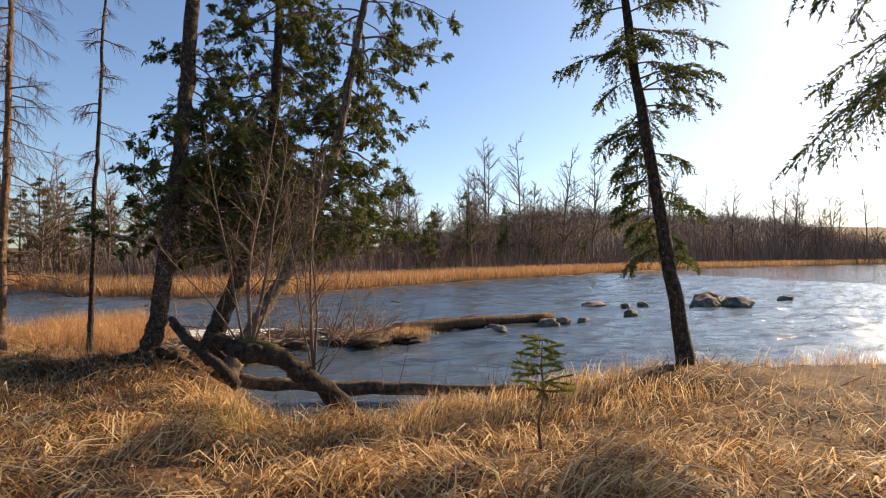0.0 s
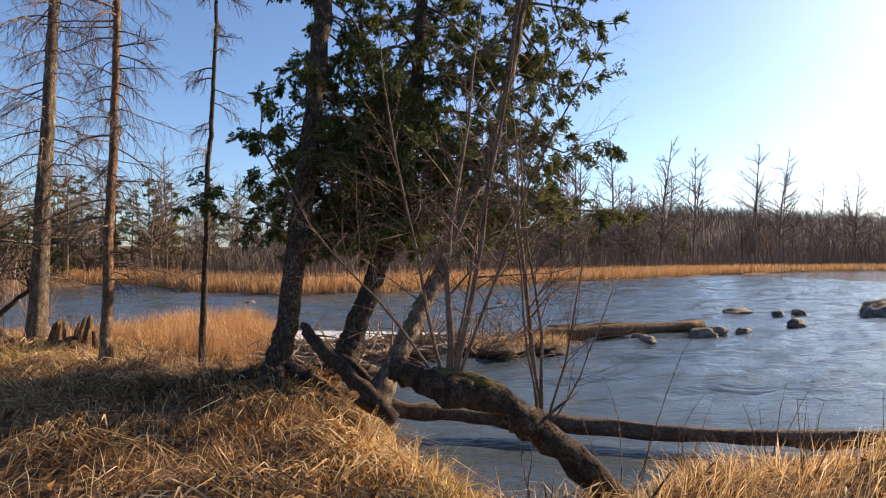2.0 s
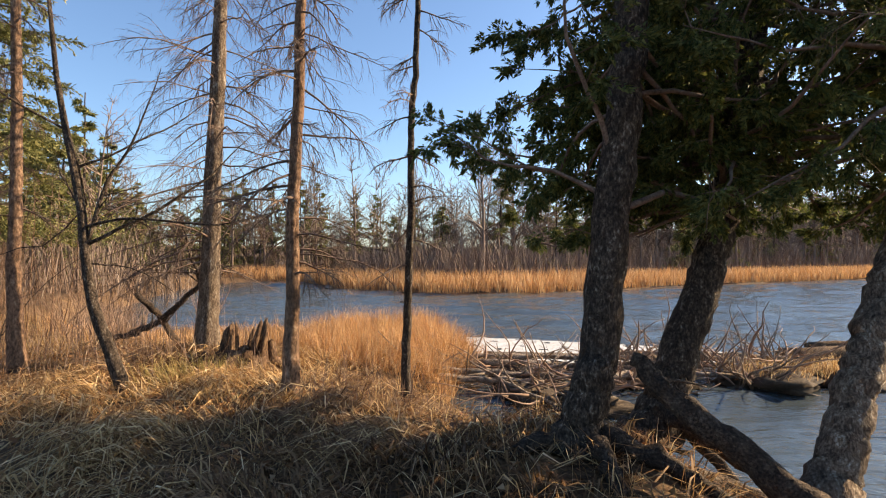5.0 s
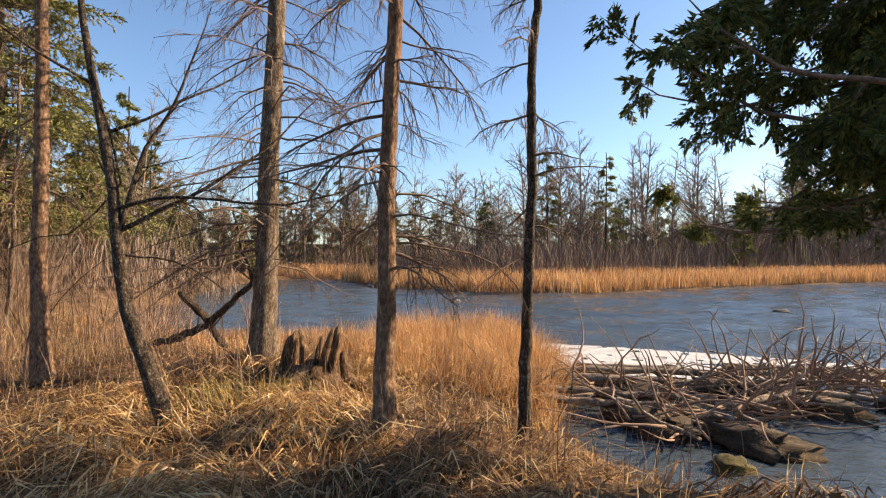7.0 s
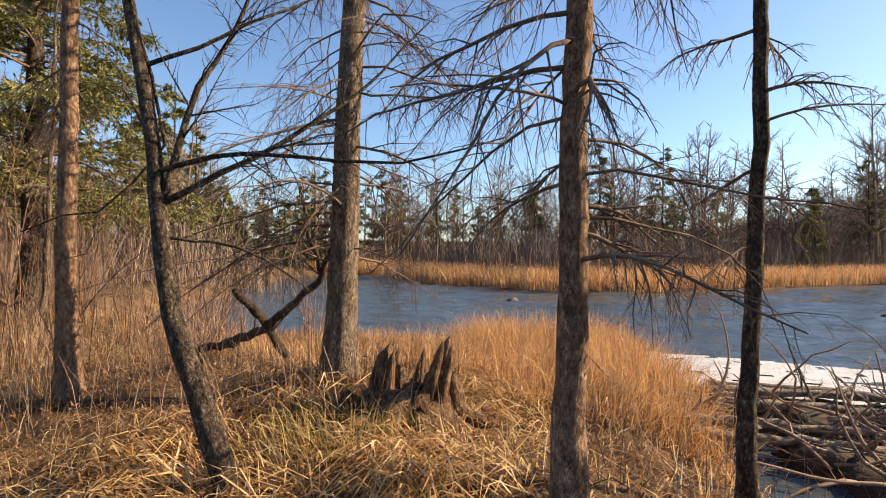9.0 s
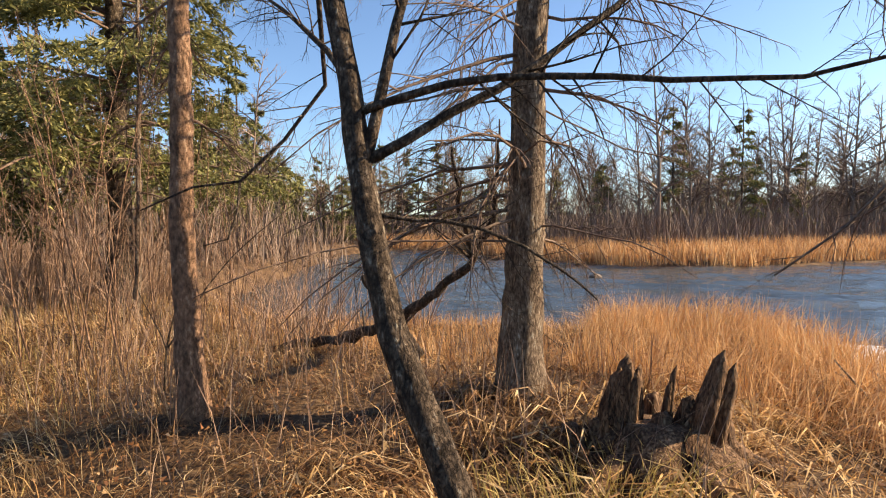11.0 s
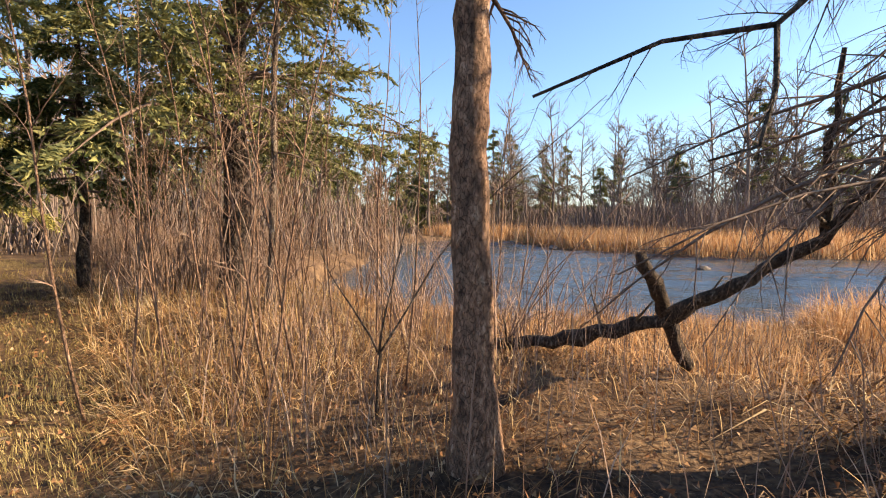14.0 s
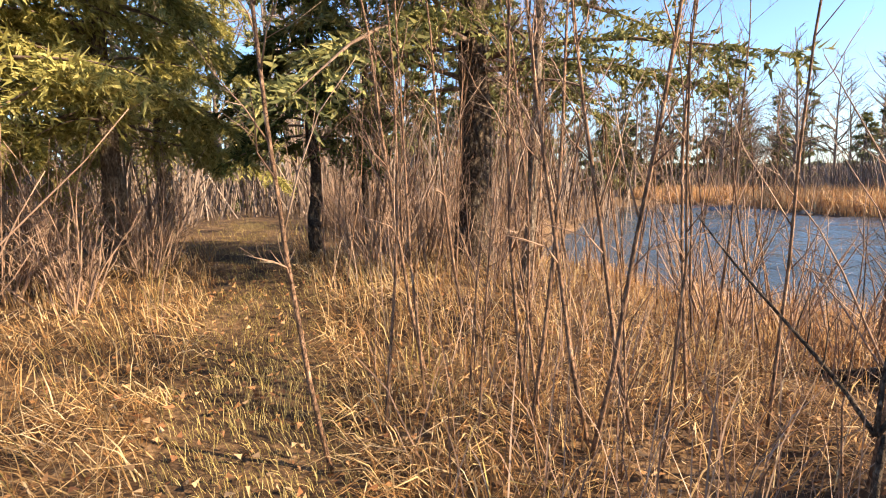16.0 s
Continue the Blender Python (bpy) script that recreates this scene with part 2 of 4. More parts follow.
        if smooth:
            me.polygons.foreach_set("use_smooth", np.ones(len(me.polygons), bool))
        me.materials.append(mat)
        return me


def part(name, geo, mat, parent, label="", smooth=True):
    ob = new(name, geo.mesh(name, mat, smooth))
    ob.parent = parent
    if label:
        ob["label"] = label
    return ob


def thing(name, place, label, category, group="", kind=""):
    ob = new(name)
    ob.location = place
    return tagged(ob, label, category, group, kind)


def solo(name, geo, mat, label, category="", kind="", smooth=True, place=(0, 0, 0), group=""):
    ob = new(name, geo.mesh(name, mat, smooth))
    ob.location = place
    return tagged(ob, label, category, group, kind)


# ---- terrain ----
NEAR = [(400, -25), (40, 3), (20, 2.6), (12.3, 3.5), (8.9, 4.4), (5.8, 4.9), (3.6, 4.8), (2.2, 4.9), (1.2, 4.7), (0.5, 3.9), (-0.3, 3.8), (-0.9, 4.5), (-1.35, 5.6), (-1.5, 7.0), (-2.5, 8.0), (-3.45, 8.75),
        (-3.95, 9.8), (-4.5, 11.2), (-4.4, 13.5), (-4.4, 15.0), (-5.4, 17.4), (-7.5, 17.8), (-9.5, 17.2), (-12, 16.5), (-15, 15.8), (-17, 15.8), (-19, 18), (-22, 25), (-27, 36), (-30, 45)]
FAR = [(-28, 51), (-24, 51), (-20, 45), (-16, 40), (-9, 36), (-3, 37), (3, 42), (12, 50), (28, 61), (50, 78), (75, 92), (119, 106), (160, 120), (400, 170)]
HEIGHTS = [(-0.4, -3.7, 0.45), (-2, 0, 0.32), (-3.1, 1.8, 0.22), (-4.6, 3.6, 0.10), (-6, 5.4, 0.0), (-8.6, 6.4, -0.06), (-10.2, 7.1, -0.15), (-12, 8.1, -0.33), (-13, 8.4, -0.33), (-6, 8.3, 0.02),
           (-8.1, 8.2, -0.10), (-11.15, 9.7, -0.10), (-15.6, 12.3, 0.10), (5.6, 3.7, 0.12), (-3, 6.6, 0.20), (-22, 12, 0.0), (-8.6, 10.7, 0.02), (1.2, -0.3, 0.33), (10, -4, 0.4), (-14, 9, -0.28), (3, 3.5, -0.05), (8, 3.2, 0.05), (1.0, 3.4, -0.1), (12, 2, 0.1), (-7, 13.5, -0.45), (-10, 14.5, -0.4), (-5.5, 12, -0.4), (-13, 14, -0.45), (-1.5, 3.2, 0.1), (-9, 16, -0.5)]

HEIGHTS += [(-0.45, 3.1, -0.2), (-0.1, 3.4, -0.42), (0.4, 3.2, -0.3), (-0.7, 3.7, -0.25), (-1.0, 4.4, -0.2), (-1.5, 3.6, 0.12), (-1.7, 4.6, 0.12), (0.1, 2.5, 0.0), (1.2, 3.4, -0.3), (2.4, 3.8, -0.3), (-4.3, 9.6, -0.5), (-4.6, 10.4, -0.5)]
HEIGHTS += [(e[0], e[1], e[2] - 1.40) for _, e, _, _ in PATH]


def line_distance(x, y, line):
    best = np.full(x.shape, 1e9)
    for (ax, ay), (bx, by) in zip(line[:-1], line[1:]):
        ux, uy = bx - ax, by - ay
        s = np.clip(((x - ax) * ux + (y - ay) * uy) / (ux * ux + uy * uy), 0, 1)
        best = np.minimum(best, np.hypot(x - ax - s * ux, y - ay - s * uy))
    return best


def in_water(x, y):
    ring = NEAR + FAR
    inside = np.zeros(x.shape, bool)
    for (ax, ay), (bx, by) in zip(ring, ring[1:] + ring[:1]):
        cross = (ay > y) != (by > y)
        inside ^= cross & (x < (bx - ax) * (y - ay) / ((by - ay) or 1e-9) + ax)
    return inside


def ripple(x, y, f, seed=0.0):
    """Smooth bumps in -1..1 from a few sines."""
    return (np.sin(x * f + seed) * np.cos(y * f * 1.13 + seed * 1.7) + 0.6 * np.sin((x + y) * f * 1.91 + 2 + seed) * np.cos((x - y) * f * 1.57 - seed)) / 1.6


def smooth(s):
    s = np.clip(s, 0, 1)
    return s * s * (3 - 2 * s)


def height(x, y):
    x, y = np.asarray(x, float), np.asarray(y, float)
    wx = x + 0.25 * ripple(x, y, 1.3, 1)
    wy = y + 0.25 * ripple(x, y, 1.5, 4)
    dn, df, wet = line_distance(wx, wy, NEAR), line_distance(wx, wy, FAR), in_water(wx, wy)
    num, den = 0.0, 0.0
    for hx, hy, hz in HEIGHTS:
        w = 1 / ((x - hx) ** 2 + (y - hy) ** 2 + 0.35) ** 1.6
        num, den = num + w * hz, den + w
    base = num / den + 0.04 * ripple(x, y, 0.9) + 0.04 * np.clip(ripple(x, y, 2.3, 5), 0, 1) + 0.02 * ripple(x, y, 4.1, 2)
    near = WATER - 0.05 + (base - WATER + 0.05) * smooth((dn + 0.12) / 1.3) ** 0.7
    hill = 19 * smooth((x - 45) / 100) * smooth((df - 40) / 120) + 5 * smooth((df - 60) / 90)
    far = WATER + 0.02 + 0.25 * smooth(df / 2.0) + 0.012 * np.minimum(df, 80) + hill + 0.1 * ripple(x, y, 0.25)
    land = np.where(dn < df, near, far)
    bed = WATER - 0.12 - 0.6 * smooth(np.minimum(dn, df) / 4)
    return np.where(wet, bed, land)


def steps(lo, hi, step, end):
    out, d = [lo], step
    mid = list(np.arange(lo, hi, step))
    up, v = [], hi
    while v < end:
        up.append(v)
        d *= 1.16
        v += d
    down, v, d = [], lo, step
    while v > -end:
        d *= 1.16
        v -= d
        down.append(v)
    return np.array(down[::-1] + mid + up)


gx, gy = steps(-24, 14, 0.2, 2500), steps(-9, 19, 0.2, 2500)
X, Y = np.meshgrid(gx, gy)
Z = height(X, Y)
ground = Geo()
nx, ny = len(gx), len(gy)
ii, jj = np.meshgrid(np.arange(nx - 1), np.arange(ny - 1))
o = jj * nx + ii
ground.add(np.stack([X, Y, Z], -1), np.stack([o, o + 1, o + nx + 1, o + nx], -1).reshape(-1, 4))
solo("ground", ground, M_SOIL, "brown leaf litter and matted dry grass on a river bank", "ground", "structure")
water = Geo()
low = WATER - 0.09
water.add([(-400, -60, low), (700, -60, low), (700, 700, low), (-400, 700, low)], [[0, 1, 2, 3]])
wx, wy = np.meshgrid(np.arange(-34, 52, 0.2), np.concatenate([np.arange(2, 34, 0.2), np.arange(34, 66, 0.3)]))
wz = np.full(wx.shape, WATER)
wave = np.random.default_rng(5)
for k in range(16):
    length = 0.55 * 1.14 ** k
    turn = radians(-62) + wave.normal() * 0.55
    wz = wz + 0.010 * length ** 0.8 * np.sin((wx * math.cos(turn) + wy * math.sin(turn)) * 6.283 / length + wave.uniform(0, 6.28) + 0.8 * ripple(wx, wy, 0.35, k))
calm = smooth((line_distance(wx, wy, NEAR) - 1.0) / 5.0)
wz = WATER + (wz - WATER) * (0.2 + 0.8 * calm)
o = (np.arange(wx.shape[0] - 1)[:, None] * wx.shape[1] + np.arange(wx.shape[1] - 1)[None])
water.add(np.stack([wx, wy, wz], -1), np.stack([o, o + 1, o + wx.shape[1] + 1, o + wx.shape[1]], -1).reshape(-1, 4))
solo("water", water, M_WATER, "dark blue rippled river water", "river", "structure")


# ---- woody growth ----
def bend(start, direction, length, k, rng, wander=0.12, droop=0.0, rise=0.0):
    """A wandering line of k points."""
    d = np.asarray(direction, float)
    d = d / np.linalg.norm(d)
    pts = [np.asarray(start, float)]
    for i in range(k - 1):
        d = d + rng.normal(size=3) * wander
        d[2] += (rise - droop) / k
        d = d / np.linalg.norm(d)
        pts.append(pts[-1] + d * length / (k - 1))
    return np.array(pts)


def along(pts, s):
    f = s * (len(pts) - 1)
    i = int(min(f, len(pts) - 2))
    return pts[i] + (pts[i + 1] - pts[i]) * (f - i), pts[i + 1] - pts[i]


def twiggy(geo, pts, r, rng, n, length, depth=1, spread=0.9, droop=0.0, sides=3, lo=0.2, k=4):
    """Side twigs along a branch, with twigs of their own."""
    for i in range(n):
        s = lo + (1 - lo) * (i + rng.random()) / n
        p, d = along(pts, s)
        d = d / (np.linalg.norm(d) + 1e-9)
        side = rng.normal(size=3)
        side -= d * side.dot(d)
        side /= np.linalg.norm(side) + 1e-9
        L = length * (1.15 - 0.8 * s) * rng.uniform(0.5, 1.2)
        q = bend(p, d * 0.6 + side * spread, L, k, rng, 0.16, droop)
        rr = r * (1 - 0.75 * s) * 0.55
        geo.tube(q, np.linspace(rr, rr * 0.25, k), sides)
        if depth > 1:
            twiggy(geo, q, rr, rng, max(3, n // 2), L * 0.5, depth - 1, spread, droop, sides, 0.2, max(3, k - 1))


def trunk_line(base, top, k, rng, wander):
    base, top = np.asarray(base, float), np.asarray(top, float)
    s = np.linspace(0, 1, k)[:, None]
    off = np.cumsum(rng.normal(size=(k, 3)) * wander, 0)
    off -= s * off[-1]
    off[0] = 0
    off[:, 2] = 0
    return base + (top - base) * s + off


def flare(radius, k, top=0.35, root=1.7):
    s = np.linspace(0, 1, k)
    return radius * ((1 - (1 - top) * s) + (root - 1) * np.exp(-s * 24))


def dead_conifer(name, place, top, radius, label, mat, rng, branches=60, reach=1.8, low=1.2, twig=0.4, moss=0.4):
    """Upright trunk with thin, drooping, dead branches."""
    tree = thing(name, place, label, "tree", "bare bank trees")
    top = np.asarray(top, float) - np.asarray(place, float)
    pts = trunk_line((0, 0, -0.15), top, 70, rng, 0.006)
    g = Geo()
    g.tube(pts, flare(radius, 70, 0.4), 22, 0.035, rng)
    part("trunk", g, mat, tree)
    hi = top[2]
    for i in range(branches):
        g = Geo()
        h = low + (hi - low) * (i + rng.random()) / branches
        p, d = along(pts, h / hi)
        az = rng.uniform(0, 2 * np.pi)
        L = reach * rng.uniform(0.45, 1.1) * (1 - 0.35 * h / hi)
        r = rng.uniform(0.010, 0.020)
        q = bend(p, (math.cos(az), math.sin(az), rng.uniform(-0.15, 0.25)), L, 7, rng, 0.12, 0.75)
        g.tube(q, np.linspace(r, 0.003, 7), 4)
        twiggy(g, q, r * 1.1, rng, 15, twig, 2, 0.65, 1.3)
        part("branch", g, M_TWIG, tree)
    return tree


def conifer(name, place, top, radius, label, bark, leaf, rng, branches=90, reach=2.0, low=1.5, sprays=26, per=14, size=0.10, width=0.018, droop=0.7, profile=None, group="", sides=12, joined=False):
    """Living conifer: trunk, limbs and a crown of many small sprays."""
    tree = thing(name, place, label, "tree", group)
    top = np.asarray(top, float) - np.asarray(place, float)
    pts = trunk_line((0, 0, -0.2), top, 22, rng, 0.02)
    g = Geo()
    g.tube(pts, flare(radius, 22, 0.25), sides, 0.05, rng)
    part("trunk", g, bark, tree)
    crown = Geo()
    hi = top[2]
    for i in range(branches):
        h = low + (hi * 0.98 - low) * (i + rng.random()) / branches
        s = (h - low) / (hi - low)
        p, _ = along(pts, min(h / hi, 0.999))
        az = rng.uniform(0, 2 * np.pi)
        shape = profile(s) if profile else (1 - s) ** 0.75 + 0.08
        L = max(0.25, reach * shape * rng.uniform(0.6, 1.15))
        q = bend(p, (math.cos(az), math.sin(az), rng.uniform(0.0, 0.35)), L, 8, rng, 0.08, droop)
        if not joined or not i:
            limb = Geo()
        limb.tube(q, np.linspace(0.008 + 0.010 * L, 0.003, 8), 4)
        if not joined or i == branches - 1:
            part("limb" if not joined else "boughs", limb, M_TWIG, tree)
        n = max(4, int(sprays * (0.4 + L / reach)))
        c, d = [], []
        for a in rng.uniform(0.22, 1.0, n):
            b0, bd = along(q, a)
            bd = bd / np.linalg.norm(bd)
            side = np.cross(bd, (0, 0, 1)) * rng.choice((-1, 1)) + rng.normal(size=3) * 0.25
            tw = bd * 0.55 + side * 0.8
            tw[2] -= 0.25 * droop
            tw /= np.linalg.norm(tw)
            TL = L * 0.28 * (1.2 - a) + 0.14
            u = rng.uniform(0.05, 1.0, per)[:, None]
            c.append(b0 + tw * TL * u - np.array([0, 0, 0.12]) * (u * u) * droop)
            d.append(tw + rng.normal(size=(per, 3)) * 0.55 - np.array([0, 0, 0.2]) * droop)
        c, d = np.concatenate(c), np.concatenate(d)
        crown.leaves(c, d, size * rng.uniform(0.6, 1.3, len(c)), width * rng.uniform(0.6, 1.3, len(c)), rng)
    part("crown", crown, leaf, tree, smooth=False)
    return tree


def gz(x, y):
    return float(height(np.array([x]), np.array([y]))[0])


# the clump of trees on the point
rng = np.random.default_rng(11)


def old_trunk(name, line, radius, label, mat, top=0.6, branches=0, reach=1.2):
    base = np.array(line[0], float)
    tree = thing(name, base, label, "tree", "clump on the point")
    pts = []
    for a, b in zip(line[:-1], line[1:]):
        for s in np.linspace(0, 1, 18, endpoint=False):
            pts.append(np.array(a) + (np.array(b) - np.array(a)) * s)
    pts.append(np.array(line[-1], float))
    pts = np.array(pts) - base
    pts[1:-1] += rng.normal(size=(len(pts) - 2, 3)) * 0.012
    g = Geo()
    r = np.interp(np.linspace(0, 1, len(pts)), [0, 0.04, 0.12, 1], [radius * 1.9, radius * 1.35, radius, radius * top])
    g.tube(pts, r, 24, 0.04, rng)
    part("trunk", g, mat, tree)
    return tree, pts


def foliage_on(tree, pts, lo, hi, branches, reach, leaf, sprays, per, size, width, profile, bias=(0, 0), floor=1.8):
    """Limbs that sink and turn up at the tip, side shoots, and fans of scale leaves hanging from them."""
    crown = Geo()
    for i in range(branches):
        s = ((i + rng.random()) / branches) ** 1.25
        p, _ = along(pts, lo + (hi - lo) * s)
        az = rng.uniform(0, 2 * np.pi)
        L = reach * profile(s) * rng.uniform(0.45, 1.15)
        d = np.array([math.cos(az) + bias[0], math.sin(az) + bias[1], rng.uniform(-0.1, 0.55)])
        d /= np.linalg.norm(d)
        q = [p]
        for k in range(9):
            d = d + rng.normal(size=3) * 0.16
            d[2] += -0.13 if k < 5 else 0.14
            d /= np.linalg.norm(d)
            q.append(q[-1] + d * L / 9)
        q = np.array(q)
        if q[:, 2].min() + tree.location.z < floor - 0.15 or q[:, 0].min() + tree.location.x < -4.22:
            continue
        limb = Geo()
        limb.tube(q, np.linspace(0.007 + 0.010 * L, 0.003, 10), 5)
        c, dd = [], []
        shoots = max(4, int(9 * L / reach))
        for a in 0.22 + 0.78 * (np.arange(shoots) + rng.random(shoots)) / shoots:
            b0, bd = along(q, min(a, 0.999))
            way = bd / np.linalg.norm(bd) * 0.7 + rng.normal(size=3) * np.array((0.75, 0.75, 0.45))
            SL = rng.uniform(0.25, 0.75) * (1.15 - 0.5 * a)
            tw = bend(b0, way, SL, 5, rng, 0.2, 0.5)
            limb.tube(tw, np.linspace(0.005, 0.0015, 5), 3)
            for f in rng.uniform(0.15, 1.0, sprays):
                o, od = along(tw, min(f, 0.999))
                axis = od / np.linalg.norm(od) * 0.6 + rng.normal(size=3) * 0.5
                axis[2] -= 0.55
                axis /= np.linalg.norm(axis)
                side = np.cross(axis, rng.normal(size=3))
                side /= np.linalg.norm(side)
                u = rng.uniform(0.0, 1.0, per)[:, None]
                v = rng.uniform(-1.0, 1.0, per)[:, None]
                FL = rng.uniform(0.10, 0.20)
                c.append(o + axis * FL * u + side * v * FL * 0.38 * (1.1 - u))
                dd.append(axis + side * v * 0.9 + rng.normal(size=(per, 3)) * 0.15)
        part("limb", limb, M_TWIG, tree)
        c, dd = np.concatenate(c), np.concatenate(dd)
        ok = c[:, 2] + tree.location.z > floor + 0.2 * np.sin(3 * c[:, 0]) + 0.15 * np.cos(4 * c[:, 1])
        c, dd = c[ok], dd[ok]
        crown.leaves(c, dd, size * rng.uniform(0.6, 1.4, len(c)), width * rng.uniform(0.6, 1.4, len(c)), rng)
    part("crown", crown, leaf, tree, smooth=False)


tree_a, pts_a = old_trunk("tree", [(-3.12, 6.45, 0.1), (-2.95, 6.52, 0.8), (-2.6, 6.7, 4.0), (-2.3, 6.8, 9.0)], 0.155, "tall dark lichen-flecked trunk on the river bank", M_BARKD, 0.7)
tree_b, pts_b = old_trunk("cedar_tree", [(-2.36, 7.4, -0.1), (-2.1, 7.5, 0.6), (-1.6, 7.7, 1.95), (-1.1, 7.9, 4.5), (-0.9, 8.0, 8.5)], 0.19, "leaning white cedar with dense dark green foliage", M_BARKD, 0.4)
tree_c, pts_c = old_trunk("leaning_cedar", [(-1.78, 5.9, -0.15), (-1.3, 6.27, 0.75), (-0.8, 6.68, 1.6), (0.1, 6.9, 3.8), (0.8, 7.1, 7.5)], 0.135, "leaning grey trunk of an old cedar over the water", M_BARK, 0.5)
foliage_on(tree_b, pts_b, 0.50, 0.99, 128, 2.9, M_CEDAR, 11, 42, 0.042, 0.0105, lambda s: 1.0 - 0.5 * s, (-0.08, 0.6), 1.85)
foliage_on(tree_b, pts_b, 0.50, 0.76, 46, 2.9, M_CEDAR, 11, 42, 0.042, 0.0105, lambda s: 1.0 - 0.2 * s, (-0.75, 1.0), 1.9)
foliage_on(tree_c, pts_c, 0.56, 0.99, 66, 2.4, M_CEDAR, 11, 40, 0.042, 0.0105, lambda s: 0.95 - 0.15 * s, (0.25, 0.5), 2.0)
foliage_on(tree_a, pts_a, 0.44, 0.80, 40, 2.6, M_CEDAR, 11, 42, 0.042, 0.0105, lambda s: 1.0 - 0.6 * s, (0.0, 1.0), 1.75)

rng = np.random.default_rng(12)
conifer("hemlock", (5.63, 3.69, 0.0), (4.4, 4.4, 9.5), 0.13, "slender hemlock leaning over the bank with sparse drooping branches", M_BARKD, M_CEDAR, rng, 66, 2.1, 2.0, 34, 22, 0.075, 0.012, 0.9, lambda s: 0.3 + 0.7 * s)
dead_conifer("sapling", (-4.97, 9.38, -0.42), (-4.72, 9.45, 8.0), 0.06, "thin dark leafless sapling at the edge of the reeds", M_BARKD, rng, 26, 0.9, 2.0, 0.4)
dead_conifer("spruce", (-6.11, 8.29, 0.0), (-5.93, 8.3, 8.5), 0.085, "straight grey dead spruce with bare branches on the bank", M_BARKR, rng, 80, 1.7, 1.5, 0.62)
dead_conifer("spruce", (-8.61, 10.66, 0.0), (-8.35, 10.7, 9.5), 0.165, "tall lichen-grey dead spruce trunk with long bare branches", M_BARK, rng, 100, 2.5, 1.3, 0.75)
dead_conifer("tree", (-11.15, 9.68, -0.1), (-11.2, 9.6, 8.5), 0.105, "reddish-brown straight trunk with peeling bark", M_BARKR, rng, 30, 1.2, 2.4, 0.35)

# leaning tree with two long limbs
lean = thing("leaning_tree", (-8.19, 8.33, -0.12), "crooked leaning tree with long bare limbs and patchy bark", "tree", "bare bank trees")
b0 = np.array((-8.19, 8.33, -0.12))
spine = np.array([(-8.1, 8.25, -0.3), (-8.2, 8.26, -0.04), (-8.4, 8.27, 0.43), (-8.53, 8.28, 0.7), (-8.67, 8.3, 1.0), (-8.78, 8.34, 1.4), (-8.86, 8.37, 1.75), (-8.91, 8.39, 2.1), (-9.0, 8.4, 2.5),
                  (-9.2, 8.42, 3.3), (-9.35, 8.45, 3.9), (-9.55, 8.5, 5.2), (-9.6, 8.6, 6.4)]) - b0
g = Geo()
g.tube(np.array([along(spine, k / 36)[0] for k in range(37)]), np.interp(np.linspace(0, 1, 37), np.linspace(0, 1, 13), [0.12, 0.088, 0.074, 0.07, 0.066, 0.06, 0.055, 0.05, 0.046, 0.038, 0.032, 0.02, 0.01]), 14, 0.05, rng)
part("trunk", g, M_BARKD, lean)
for start, way, L, r in (((-8.86, 8.37, 1.72), (0.95, 0.3, 0.42), 2.6, 0.026), ((-8.88, 8.38, 1.95), (0.9, 0.2, 0.24), 2.4, 0.02), ((-8.91, 8.4, 2.1), (-0.8, 0.3, 0.9), 1.6, 0.018),
                         ((-8.84, 8.36, 1.65), (0.12, 0.1, 1.0), 2.6, 0.03), ((-9.05, 8.42, 2.7), (0.9, 0.5, 0.5), 2.2, 0.018), ((-9.2, 8.42, 3.2), (-0.5, -0.5, 0.6), 2.0, 0.016), ((-8.8, 8.35, 1.5), (0.75, 0.5, -0.05), 1.1, 0.012)):
    g = Geo()
    q = bend(np.array(start) - b0, way, L, 12, rng, 0.09)
    g.tube(q, np.linspace(r, 0.005, 12), 7)
    twiggy(g, q, r * 0.7, rng, 18, 0.7, 2, 0.7, 0.1)
    part("limb", g, M_BARKD, lean)
# limb that sweeps down over the bank
g = Geo()
q = np.array([(-9.2, 8.42, 3.25), (-9.33, 8.8, 2.78), (-9.49, 9.12, 2.31), (-9.72, 9.02, 1.98), (-9.98, 8.93, 1.73), (-10.28, 8.86, 1.70), (-10.65, 8.8, 1.56)]) - b0
g.tube(q, np.linspace(0.018, 0.005, 7), 6)
twiggy(g, q, 0.012, rng, 16, 0.6, 2, 0.7, 0.2)
q = np.array([(-9.98, 8.93, 1.73), (-9.98, 8.9, 1.55), (-10.02, 8.86, 1.38), (-10.15, 8.8, 1.34)]) - b0
g.tube(q, [0.009, 0.008, 0.006, 0.003], 5)
twiggy(g, q, 0.006, rng, 6, 0.3, 1, 0.7)
part("limb", g, M_BARKD, lean)

